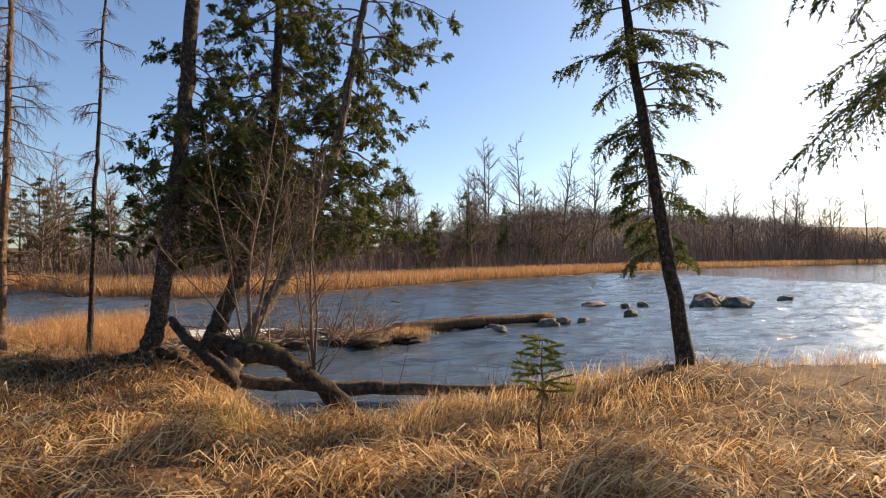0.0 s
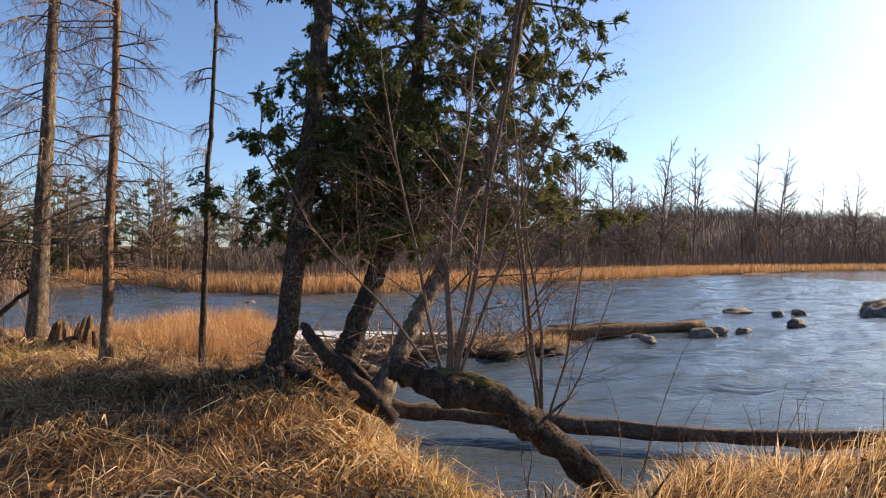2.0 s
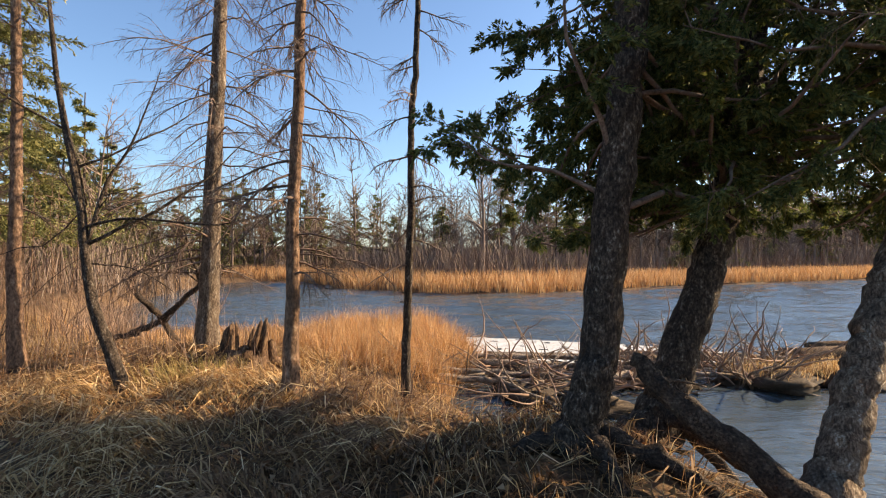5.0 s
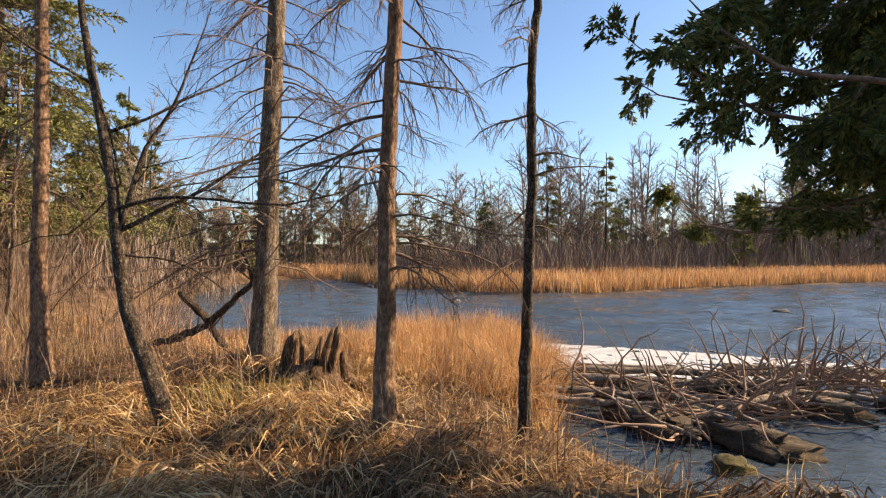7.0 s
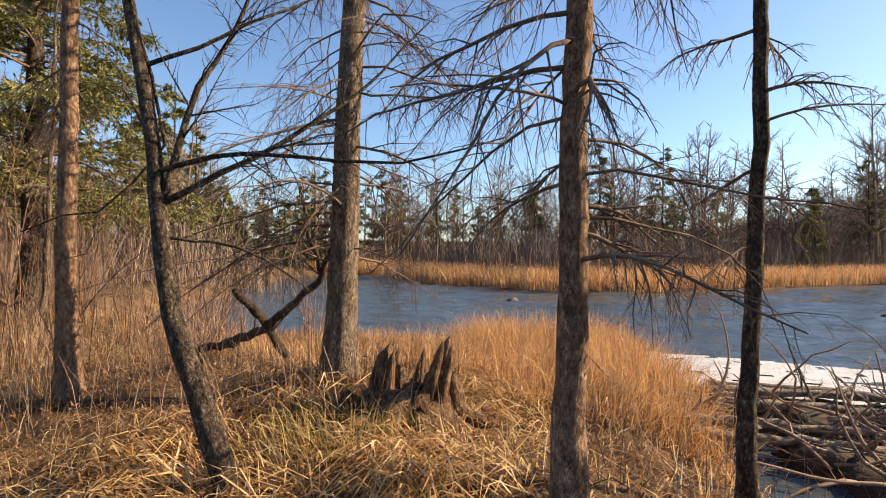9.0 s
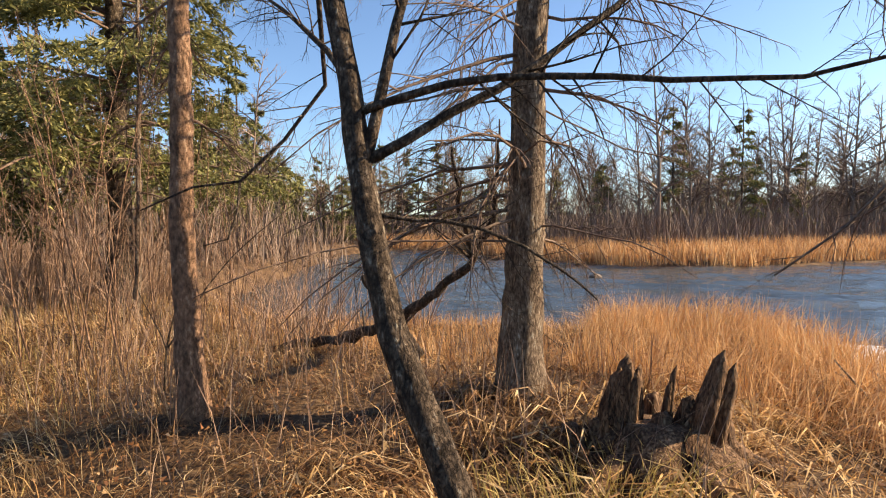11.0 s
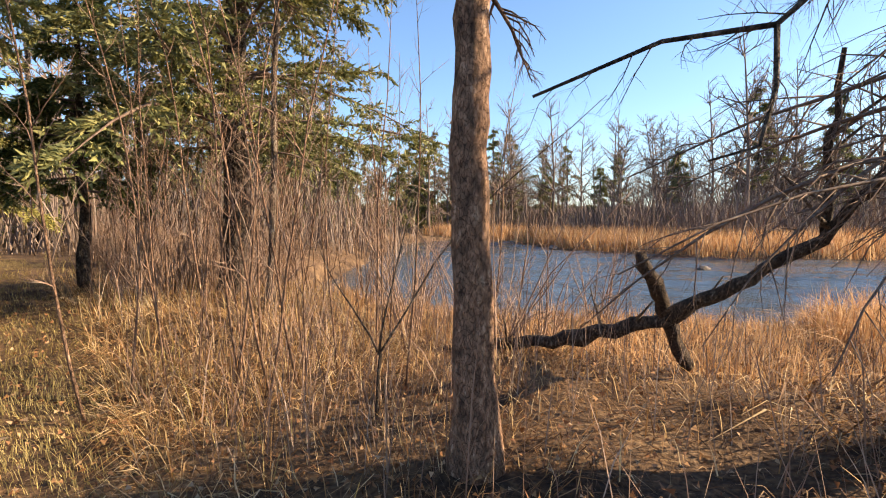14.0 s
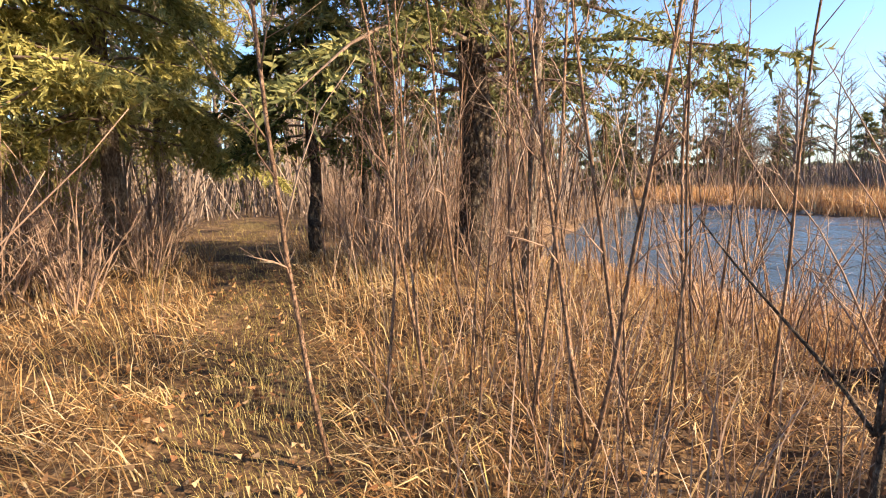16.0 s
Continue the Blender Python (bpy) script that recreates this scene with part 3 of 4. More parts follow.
rng = np.random.default_rng(13)
conifer("fir_tree", (-16.3, 13.2, 0.0), (-16.2, 13.1, 11.0), 0.21, "broad fir with dark trunk and grey-green boughs", M_BARKD, M_FIR, rng, 150, 3.5, 2.3, 46, 18, 0.10, 0.018, 0.5, lambda s: 0.95 - 0.6 * s, "bank conifers")
conifer("fir_tree", (-18.9, 12.6, 0.0), (-18.9, 12.6, 5.2), 0.10, "dark young fir behind the bare saplings", M_BARKD, M_CEDAR, rng, 60, 1.3, 1.7, 24, 12, 0.11, 0.022, 0.6, None, "bank conifers")
for x, y, hgt in ((-20.3, 10.3, 9.0), (-23.5, 12.0, 10.0), (-19.4, 8.6, 8.0)):
    conifer("pine_tree", (x, y, gz(x, y)), (x + 0.1, y, hgt), 0.15, "sunlit yellow-green pine beside the trail", M_BARK, M_PINE, rng, 90, 2.7, 1.9, 38, 20, 0.13, 0.016, 0.9, lambda s: 1.0 - 0.5 * s, "bank conifers")

dead_conifer("sapling", (-14.86, 12.28, gz(-14.86, 12.28)), (-14.7, 12.35, 6.0), 0.05, "slender pale-barked young tree beside the fir", M_BARK, rng, 16, 0.8, 1.6, 0.3)
dead_conifer("sapling", (-18.6, 13.3, gz(-18.6, 13.3)), (-18.4, 13.3, 5.5), 0.06, "thin dark leafless young tree beside the trail", M_BARKD, rng, 18, 0.9, 1.4, 0.35)

# ---- overhanging hemlock at the start of the walk ----
rng = np.random.default_rng(21)
conifer("hemlock", (8.6, 0.6, 0.2), (7.9, 1.1, 9.0), 0.16, "dark hemlock with boughs hanging over the water", M_BARKD, M_CEDAR, rng, 60, 3.6, 4.6, 44, 24, 0.08, 0.013, 1.0, lambda s: 0.9 - 0.3 * s, "bank conifers")


# ---- bare saplings and bushes ----
def sapling_mesh(rng, hgt, r, twigs, length, lean):
    stem = Geo()
    q = bend((0, 0, -0.1), (lean * rng.normal(), lean * rng.normal(), 1), hgt, 8, rng, 0.05)
    stem.tube(q, np.linspace(r, r * 0.2, 8), 5)
    tw = Geo()
    twiggy(tw, q, r, rng, twigs, length, 2, 0.55, -0.5, 3, 0.25)
    return stem, tw


def bush_parts(rng, stems, hgt, spread):
    out = []
    for i in range(stems):
        az = rng.uniform(0, 6.3)
        s = Geo()
        q = bend((0.1 * math.cos(az), 0.1 * math.sin(az), -0.1), (spread * math.cos(az), spread * math.sin(az), 1), hgt * rng.uniform(0.6, 1.1), 7, rng, 0.09)
        s.tube(q, np.linspace(0.011, 0.003, 7), 4)
        twiggy(s, q, 0.011, rng, 9, hgt * 0.3, 1, 0.6, -0.3, 3, 0.15, 3)
        out.append(s)
    return out


rng = np.random.default_rng(22)
masters = []
for hgt, r, tw, ln in ((2.6, 0.009, 12, 0.5), (3.4, 0.011, 14, 0.7), (2.0, 0.008, 10, 0.4), (4.0, 0.014, 16, 0.8), (1.3, 0.006, 7, 0.3)):
    a, c = sapling_mesh(rng, hgt, r, tw, ln, 0.06)
    m = thing("bare_sapling", (0, 0, 0), "thin leafless sapling standing in dry grass", "sapling", "bare saplings by the trail")
    part("stem", a, M_BARKR, m)
    part("twig_spray", c, M_TWIGR, m)
    masters.append(m)
spots = [(-13.99, 9.48, 3), (-14.04, 9.82, 1), (-14.1, 10.2, 1), (-13.5, 10.5, 0), (-13.15, 10.34, 3), (-12.9, 10.95, 1), (-12.55, 11.0, 1)]
while len(spots) < 130:
    x, y = rng.uniform(-18.5, -11.6), rng.uniform(9.0, 15.0)
    trail = line_distance(np.array([x]), np.array([y]), [(-11, 7.6), (-14.0, 9.1), (-15.3, 9.8), (-17.1, 10.75), (-22.5, 13.2)])[0]
    if trail < 0.75 or line_distance(np.array([x]), np.array([y]), [(e[0], e[1]) for _, e, _, _ in PATH])[0] < 1.9 or y < 7.2 - 0.36 * (x + 10.0) + 0.9 or gz(x, y) < WATER + 0.08 or math.hypot(x + 16.3, y - 13.2) < 0.5:
        continue
    if x > -14.6 and y > 10.9 and rng.random() < 0.7:
        continue
    spots.append((x, y, int(rng.integers(0, 5))))
for x, y, k in spots:
    copy_thing(masters[k], pose(x, y, gz(x, y), 0, 0, rng.uniform(0, 360)))
for k, m in enumerate(masters):
    x, y = -15.2 - 0.5 * k, 13.6 + 0.2 * k
    m.location = (x, y, gz(x, y))

bushes = []
for k in range(4):
    b = thing("bush", (0, 0, 0), "tangled leafless red-brown bush", "bush", "bare bushes")
    for s in bush_parts(rng, 13, (1.5, 1.9, 1.2, 2.2)[k], 0.35):
        part("stem", s, M_TWIGR, b)
    bushes.append(b)
n = 0
while n < 95:
    if n < 55:
        x, y = rng.uniform(-23, -15.0), rng.uniform(5.5, 10.8)
        ok = y < 8.4 - 0.62 * (x + 14.5) - 1.0 and math.hypot(x + 12, y - 8) > 3.6
    elif n < 83:
        x, y = rng.uniform(-24, -16.5), rng.uniform(11, 17)
        ok = y > 8.9 - 0.62 * (x + 14.5) + 1.1
    else:
        x, y = rng.uniform(-17, -10.5), rng.uniform(11.5, 15.5)
        ok = True
    if not ok or gz(x, y) < WATER + 0.06:
        continue
    copy_thing(bushes[n % 4], pose(x, y, gz(x, y) - 0.02, 0, 0, rng.uniform(0, 360)))
    n += 1
for k, b in enumerate(bushes):
    x, y = -19.5 - k, 14.5 + 0.4 * k
    b.location = (x, y, gz(x, y))

# twisted sapling beside the trail, forked low
fork = thing("forked_sapling", (-12.1, 10.25, gz(-12.1, 10.25)), "dark forked sapling with withered leaves beside the trail", "sapling")
g = Geo()
g.tube(bend((0, 0, -0.1), (0.0, 0.1, 1), 0.55, 5, rng, 0.04), np.linspace(0.015, 0.012, 5), 7)
part("stem", g, M_BARKD, fork)
for way, L in (((-0.65, 0.25, 0.8), 1.0), ((0.45, 0.35, 1.0), 2.6), ((0.1, 0.2, 1.0), 1.2)):
    g = Geo()
    q = bend((0, 0.04, 0.43), way, L, 8, rng, 0.06)
    g.tube(q, np.linspace(0.009, 0.003, 8), 6)
    twiggy(g, q, 0.007, rng, 9, 0.4, 2, 0.7)
    part("limb", g, M_BARKD, fork)

# shrubs that grow out of the fallen limb
for base, ways in (((-1.12, 3.2, 0.82), ((-0.05, 0.1, 1, 3.6, 0.03), (0.12, 0.0, 1, 3.3, 0.026), (-0.5, 0.3, 0.8, 2.6, 0.014), (0.35, -0.1, 1, 2.8, 0.016), (-0.2, 0.3, 1, 3.0, 0.018), (0.05, 0.25, 1, 2.6, 0.014))),
                   ((-0.34, 3.38, 0.45), ((-0.06, 0.2, 1, 3.8, 0.026), (0.1, 0.3, 1, 3.2, 0.018), (0.4, 0.1, 0.9, 2.4, 0.012), (-0.2, -0.1, 1, 2.6, 0.012), (0.7, 0.2, 0.6, 1.6, 0.009)))):
    s = thing("shrub", base, "leafless alder shrub with slender dark stems over the water", "shrub", "alders on the fallen limb")
    for x, y, z, L, r in ways:
        g = Geo()
        q = bend((0.05 * x, 0.05 * y, -0.12), (x, y, z), L, 9, rng, 0.07, 0, 0.15)
        g.tube(q, np.linspace(r, 0.004, 9), 7)
        twiggy(g, q, r * 0.75, rng, 24, 1.1, 2, 0.75)
        part("stem", g, M_TWIG, s)
for base, hgt in (((0.6, 4.0), 2.2), ((1.6, 4.6), 1.3), ((2.6, 4.6), 1.1), ((3.5, 5.2), 1.4), ((4.6, 5.0), 1.2), ((7.3, 4.6), 1.3), ((8.6, 4.4), 1.1), ((-0.6, 2.4), 0.9), ((2.2, 3.6), 0.8)):
    s = thing("shrub", (*base, gz(*base)), "low leafless shrub in the grass at the water's edge", "shrub", "waterside shrubs")
    for k in range(4):
        az = rng.uniform(0, 6.3)
        g = Geo()
        q = bend((0, 0, -0.08), (0.35 * math.cos(az), 0.35 * math.sin(az), 1), hgt * rng.uniform(0.6, 1.1), 7, rng, 0.1)
        g.tube(q, np.linspace(0.008, 0.002, 7), 4)
        twiggy(g, q, 0.006, rng, 6, 0.3, 1, 0.7)
        part("stem", g, M_BARKR, s)


# ---- fallen wood ----
def log_thing(name, pts, radii, mat, label, category="log", knots=0, group="", sides=16):
    base = np.array(pts[len(pts) // 2], float)
    t = thing(name, base, label, category, group)
    g = Geo()
    fine, rad = [], []
    for i in range(len(pts) - 1):
        for s in np.linspace(0, 1, 6, endpoint=False):
            fine.append(np.array(pts[i]) * (1 - s) + np.array(pts[i + 1]) * s)
            rad.append(radii[i] * (1 - s) + radii[i + 1] * s)
    fine.append(np.array(pts[-1], float))
    rad.append(radii[-1])
    fine = np.array(fine) - base
    fine[1:-1] += rng.normal(size=(len(fine) - 2, 3)) * 0.012
    g.tube(fine, np.array(rad) * (1 + 0.08 * rng.normal(size=len(rad))), sides, 0.10, rng)
    part("stem", g, mat, t)
    for k in range(knots):
        g = Geo()
        p, d = along(fine, rng.uniform(0.1, 0.95))
        w = rng.normal(size=3)
        w[2] = abs(w[2]) + 0.2
        L = rng.uniform(0.15, 0.6)
        q = bend(p, w, L, 5, rng, 0.15)
        g.tube(q, np.linspace(0.018, 0.006, 5), 5)
        twiggy(g, q, 0.010, rng, 3, 0.2, 1, 0.7)
        part("branch_stub", g, M_WOOD, t)
    return t


limb = log_thing("fallen_limb", [(-1.55, 3.15, 0.93), (-1.2, 3.2, 0.80), (-0.72, 3.2, 0.66), (-0.42, 3.18, 0.42), (0.02, 3.12, 0.05), (0.5, 3.05, -0.38)], [0.09, 0.11, 0.12, 0.11, 0.115, 0.125], M_LOG, "dark moss-edged fallen limb arching over the inlet", "fallen limb", 3)
g = Geo()
g.tube(np.array([(-1.25, 3.2, 0.89), (-0.95, 3.2, 0.83), (-0.70, 3.2, 0.74)]) - np.array(limb.location), [0.05, 0.075, 0.05], 8, 0.1, rng)
part("moss_cushion", g, M_MOSS, limb, "brown-green moss on the bark")
log_thing("fallen_log", [(-2.5, 7.3, -0.25), (-1.5, 7.05, -0.46), (-0.05, 6.85, -0.6), (2.35, 6.0, -0.62), (4.8, 5.3, -0.58), (6.2, 4.9, -0.5)], [0.12, 0.12, 0.115, 0.11, 0.105, 0.09], M_WOOD, "long weathered log lying along the water's edge", "log", 4, "logs at the water")
log_thing("dead_log", [(-2.72, 6.38, 0.86), (-2.5, 6.2, 0.62), (-2.1, 5.9, 0.32), (-1.75, 5.6, 0.08), (-1.5, 5.4, -0.15)], [0.05, 0.085, 0.09, 0.085, 0.09], M_LOG, "broken dead trunk propped against the tree roots", "log", 2, "logs at the water")
# roots of the clump
for a, c, r in (((-3.0, 6.5, 0.3), (-3.9, 6.2, 0.02), 0.06), ((-3.0, 6.4, 0.3), (-2.9, 5.6, 0.05), 0.06), ((-2.3, 7.3, 0.25), (-1.7, 6.6, -0.1), 0.07), ((-2.9, 6.4, 0.28), (-2.2, 6.0, 0.02), 0.07), ((-2.2, 7.3, 0.2), (-1.6, 7.4, -0.45), 0.06)):
    mid = (np.array(a) + np.array(c)) / 2 + np.array((0, 0, 0.05))
    log_thing("root", [a, tuple(mid), c], [r * 1.2, r, r * 0.5], M_LOG, "gnarled surface root of the bank trees", "root", 0, "roots of the clump")

# old brush dam: logs across the shallows with brush on top
bar = [((-5.8, 13.5, -0.50), (-3.0, 14.0, -0.56), (0.2, 14.5, -0.60), (2.6, 14.9, -0.70)), ((-5.2, 13.0, -0.50), (-2.6, 13.4, -0.60), (-0.4, 13.9, -0.64)), ((-5.0, 12.3, -0.52), (-3.6, 12.5, -0.62), (-2.2, 12.7, -0.66)),
       ((-4.9, 11.8, -0.55), (-3.9, 12.0, -0.62), (-2.9, 12.1, -0.66)), ((-1.6, 14.4, -0.50), (0.6, 14.8, -0.55), (2.8, 15.2, -0.66)), ((-4.2, 14.4, -0.6), (-1.8, 14.7, -0.66), (0.9, 15.0, -0.70)), ((-2.4, 12.0, -0.6), (-1.0, 12.9, -0.55), (0.6, 13.2, -0.68))]
for pts in bar:
    log_thing("driftwood_log", pts, np.linspace(0.065, 0.04, len(pts)), M_DRIFT, "pale sunlit driftwood log lying across the shallows", "log", 5, "driftwood of the brush dam")
for x0, y0, x1, y1, cnt, tall in ((-5.2, 12.7, 0.8, 14.1, 130, 0.45), (0.3, 12.6, 2.2, 14.6, 60, 1.3), (-3.4, 11.5, -1.0, 12.6, 60, 0.5), (-1.8, 13.2, 0.2, 14.4, 26, 1.2)):
    for k in range(cnt):
        s = rng.random()
        p = np.array((x0 + (x1 - x0) * s + rng.normal() * 0.25, y0 + (y1 - y0) * s + rng.normal() * 0.3, WATER + rng.uniform(0.02, 0.3)))
        t = thing("brush_branch", p, "bare dead branch tangled in the brush dam", "branch", "brush of the dam")
        g = Geo()
        q = bend((0, 0, 0), (rng.normal(), rng.normal() * 0.6, rng.uniform(0.0, tall)), rng.uniform(0.7, 1.7), 7, rng, 0.2)
        g.tube(q, np.linspace(rng.uniform(0.016, 0.034), 0.006, 7), 5)
        twiggy(g, q, 0.010, rng, 6, 0.4, 1, 0.8)
        part("stem", g, M_DRIFT if k % 3 == 0 else M_TWIGR, t)
log_thing("drift_log", [(2.6, 15.6, -0.72), (5.6, 16.1, -0.66), (9.6, 16.9, -0.64)], [0.20, 0.20, 0.17], M_ROT, "long dark waterlogged log stranded in the river", "log", 1, "logs at the water")
log_thing("drift_log", [(4.2, 17.6, -0.78), (6.5, 17.9, -0.74), (8.0, 18.3, -0.78)], [0.12, 0.13, 0.1], M_ROT, "dark low log awash behind the long drift log", "log", 0, "logs at the water")


# ---- rocks ----
def rock(place, size, label, name="rock", mat=None, group="river rocks", freq=1.5, amp=0.42):
    bm = bmesh.new()
    bmesh.ops.create_icosphere(bm, subdivisions=3, radius=1)
    off = Vector((rng.uniform(0, 50), rng.uniform(0, 50), 0))
    for v in bm.verts:
        n = noise.fractal(v.co * freq + off, 0.8, 2.1, 5)
        v.co *= 1 + amp * n
        v.co = Vector((v.co.x * size[0], v.co.y * size[1], v.co.z * size[2]))
    me = bpy.data.meshes.new(name)
    bm.to_mesh(me)
    bm.free()
    for p in me.polygons:
        p.use_smooth = True
    me.materials.append(mat or M_ROCK)
    ob = new(name, me)
    ob.location = place
    ob.rotation_euler = (0, 0, rng.uniform(0, 6))
    return tagged(ob, label, "rock", group)


for x, y, sx, sy, sz in ((20.6, 20.6, 0.9, 0.7, 0.55), (22.0, 20.0, 0.95, 0.7, 0.5), (21.5, 21.6, 1.2, 0.8, 0.6), (14.8, 22.4, 0.9, 0.4, 0.22), (14.3, 18.2, 0.35, 0.25, 0.22), (27.8, 22.3, 0.6, 0.4, 0.25),
                         (30.9, 66.0, 1.1, 0.9, 0.75), (9.0, 15.9, 0.45, 0.35, 0.25), (9.9, 16.6, 0.4, 0.3, 0.22), (10.9, 16.5, 0.3, 0.25, 0.15), (6.5, 15.2, 0.4, 0.3, 0.18),
                         (-0.9, 10.4, 0.2, 0.15, 0.12), (-13.2, 41.5, 0.5, 0.4, 0.25), (-17.5, 41.5, 0.6, 0.3, 0.2), (-9.2, 30.0, 0.3, 0.25, 0.16), (4.8, 28, 0.35, 0.25, 0.15),
                         (16.4, 21.8, 0.3, 0.25, 0.2), (17.6, 22.0, 0.3, 0.25, 0.2)):
    rock((x, y, WATER + 0.02), (sx, sy, sz), "wet grey-brown boulder standing in the river")
for _ in range(6):
    rng.random()
rock((2.9, 13.8, WATER + 0.05), (0.9, 0.6, 0.16), "grassy islet of peat beside the drift log", "islet", M_PEAT, "hummocks", 3.2, 0.6)
rock((1.3, 13.4, WATER + 0.05), (1.0, 0.8, 0.24), "dark peat mound covered in dead brush", "islet", M_PEAT, "hummocks", 3.2, 0.6)
rock((-2.2, 11.15, WATER + 0.02), (0.6, 0.4, 0.2), "dark mossy peat hump in the pool", "islet", M_PEAT, "hummocks", 3.2, 0.6)

rock((-2.75, 10.35, WATER + 0.0), (0.27, 0.2, 0.12), "low mossy hump in the still pool", "islet", M_MOSS, "hummocks", 3.2, 0.6)
rock((-3.4, 11.7, WATER + 0.0), (0.7, 0.4, 0.2), "dark peat bank under the brush", "islet", M_PEAT, "hummocks", 3.2, 0.6)
rock((-1.2, 13.3, WATER + 0.0), (1.4, 0.6, 0.26), "dark peat mound under the brush dam", "islet", M_PEAT, "hummocks", 3.2, 0.6)
rock((-3.4, 13.3, WATER + 0.0), (1.5, 0.6, 0.24), "dark peat mound under the brush dam", "islet", M_PEAT, "hummocks", 3.2, 0.6)

# ---- rotten stump ----
stump = thing("stump", (-7.55, 9.9, gz(-7.55, 9.9)), "rotten split tree stump with two jagged uprights", "stump")
g = Geo()
g.tube(np.array([(0, 0, -0.25), (0, 0, 0.0), (0.02, 0, 0.14), (0.02, 0.02, 0.26)]), [0.6, 0.52, 0.42, 0.30], 22, 0.14, rng)
part("base", g, M_ROT, stump)
for dx, dy, tipx, hgt, r, cnt in ((-0.27, 0.0, -0.20, 0.68, 0.15, 9), (0.22, -0.03, 0.36, 0.76, 0.13, 8), (0.30, 0.02, 0.3, 0.45, 0.16, 5), (0.06, 0.1, 0.10, 0.60, 0.07, 2), (0.0, 0.1, 0.02, 0.36, 0.2, 4), (0.03, -0.16, 0.0, 0.30, 0.2, 5), (-0.45, -0.08, -0.52, 0.30, 0.18, 4)):
    for k in range(cnt):
        g = Geo()
        ox, oy = rng.normal() * r * 0.5, rng.normal() * r * 0.5
        hh = hgt * (0.58 + 0.45 * rng.random())
        g.tube(np.array([(dx + ox, dy + oy, 0.0), ((dx + tipx) / 2 + ox, dy + oy, hh * 0.55), (tipx + ox * 0.8, dy + oy, hh * 0.9), (tipx + ox * 0.8 + 0.02, dy + oy, hh)]), [r * 0.5, r * 0.4, r * 0.26, r * 0.03], 8, 0.25, rng)
        part("splinter", g, M_ROT, stump)
for az in (0.3, 1.6, 2.9, 4.2, 5.3):
    g = Geo()
    q = bend((0.3 * math.cos(az), 0.3 * math.sin(az), 0.1), (math.cos(az), math.sin(az), -0.25), 0.8, 6, rng, 0.12, 0.3)
    g.tube(q, np.linspace(0.1, 0.02, 6), 8, 0.12, rng)
    part("root", g, M_ROT, stump)

# ---- snag beside the big spruce ----
log_thing("snag_log", [(-13.0, 12.65, -0.42), (-12.1, 12.4, -0.18), (-11.3, 12.2, 0.0), (-10.4, 11.9, 0.28), (-9.8, 11.65, 0.68), (-9.3, 11.5, 1.05), (-9.0, 11.3, 1.5), (-8.9, 11.1, 1.95), (-8.85, 10.95, 2.4)], [0.03, 0.05, 0.065, 0.06, 0.05, 0.042, 0.03, 0.018, 0.006], M_BARKD, "dark fallen branch arching up from the grass", "snag", 6, "snag")
log_thing("snag_branch", [(-9.28, 11.55, 1.08), (-9.32, 11.3, 1.6), (-9.33, 11.06, 2.2)], [0.035, 0.03, 0.012], M_BARKD, "crooked upright dead branch", "branch", 4, "snag")
log_thing("snag_post", [(-10.1, 12.1, -0.1), (-10.29, 11.84, 0.42), (-10.46, 11.38, 0.9)], [0.05, 0.065, 0.045], M_LOG, "broken dark stub of a dead trunk", "snag", 3, "snag")

# ---- small spruce and driftwood stub at the start ----
sp = thing("young_spruce", (1.42, 0.3, gz(1.42, 0.3)), "tiny yellow-green spruce with a thin crooked stem", "tree")
g = Geo()
q = np.array([(0, 0, -0.1), (-0.02, 0.02, 0.25), (0.02, 0.0, 0.5), (0.0, 0.0, 0.72), (0.02, 0.02, 0.95)])
g.tube(q, [0.014, 0.012, 0.009, 0.007, 0.003], 6)
part("stem", g, M_BARKR, sp)
crown = Geo()
for h in np.linspace(0.52, 0.93, 7):
    for k in range(6):
        az = rng.uniform(0, 6.3)
        L = 0.34 * (1.15 - h) + 0.07
        bgeo = Geo()
        bq = bend((0, 0, h), (math.cos(az), math.sin(az), 0.15), L, 5, rng, 0.08, 0.2)
        bgeo.tube(bq, np.linspace(0.004, 0.0015, 5), 4)
        part("twig", bgeo, M_TWIG, sp)
        c = np.concatenate([along(bq, a)[0][None] for a in rng.uniform(0.1, 1, 70)])
        d = (bq[-1] - bq[0])[None] * 2 + rng.normal(size=(70, 3)) * 0.35 * np.linalg.norm(bq[-1] - bq[0]) * 2
        crown.leaves(c, d, 0.05, 0.006, rng)
part("needles", crown, M_SPRUCE, sp, smooth=False)
for x, y, s in ((4.76, 5.75, 0.35), (6.9, 5.6, 0.25), (8.4, 5.2, 0.3)):
    t = thing("driftwood_stub", (x, y, gz(x, y)), "splintered dark wooden stub at the water's edge", "stump", "stubs")
    for k in range(4):
        g = Geo()
        g.tube(bend((rng.normal() * 0.05, rng.normal() * 0.05, -0.2), (rng.normal() * 0.15, rng.normal() * 0.15, 1), 0.2 + s * rng.uniform(0.6, 1), 4, rng, 0.05), [0.05, 0.045, 0.035, 0.012], 6, 0.15, rng)
        part("splinter", g, M_WOOD, t)

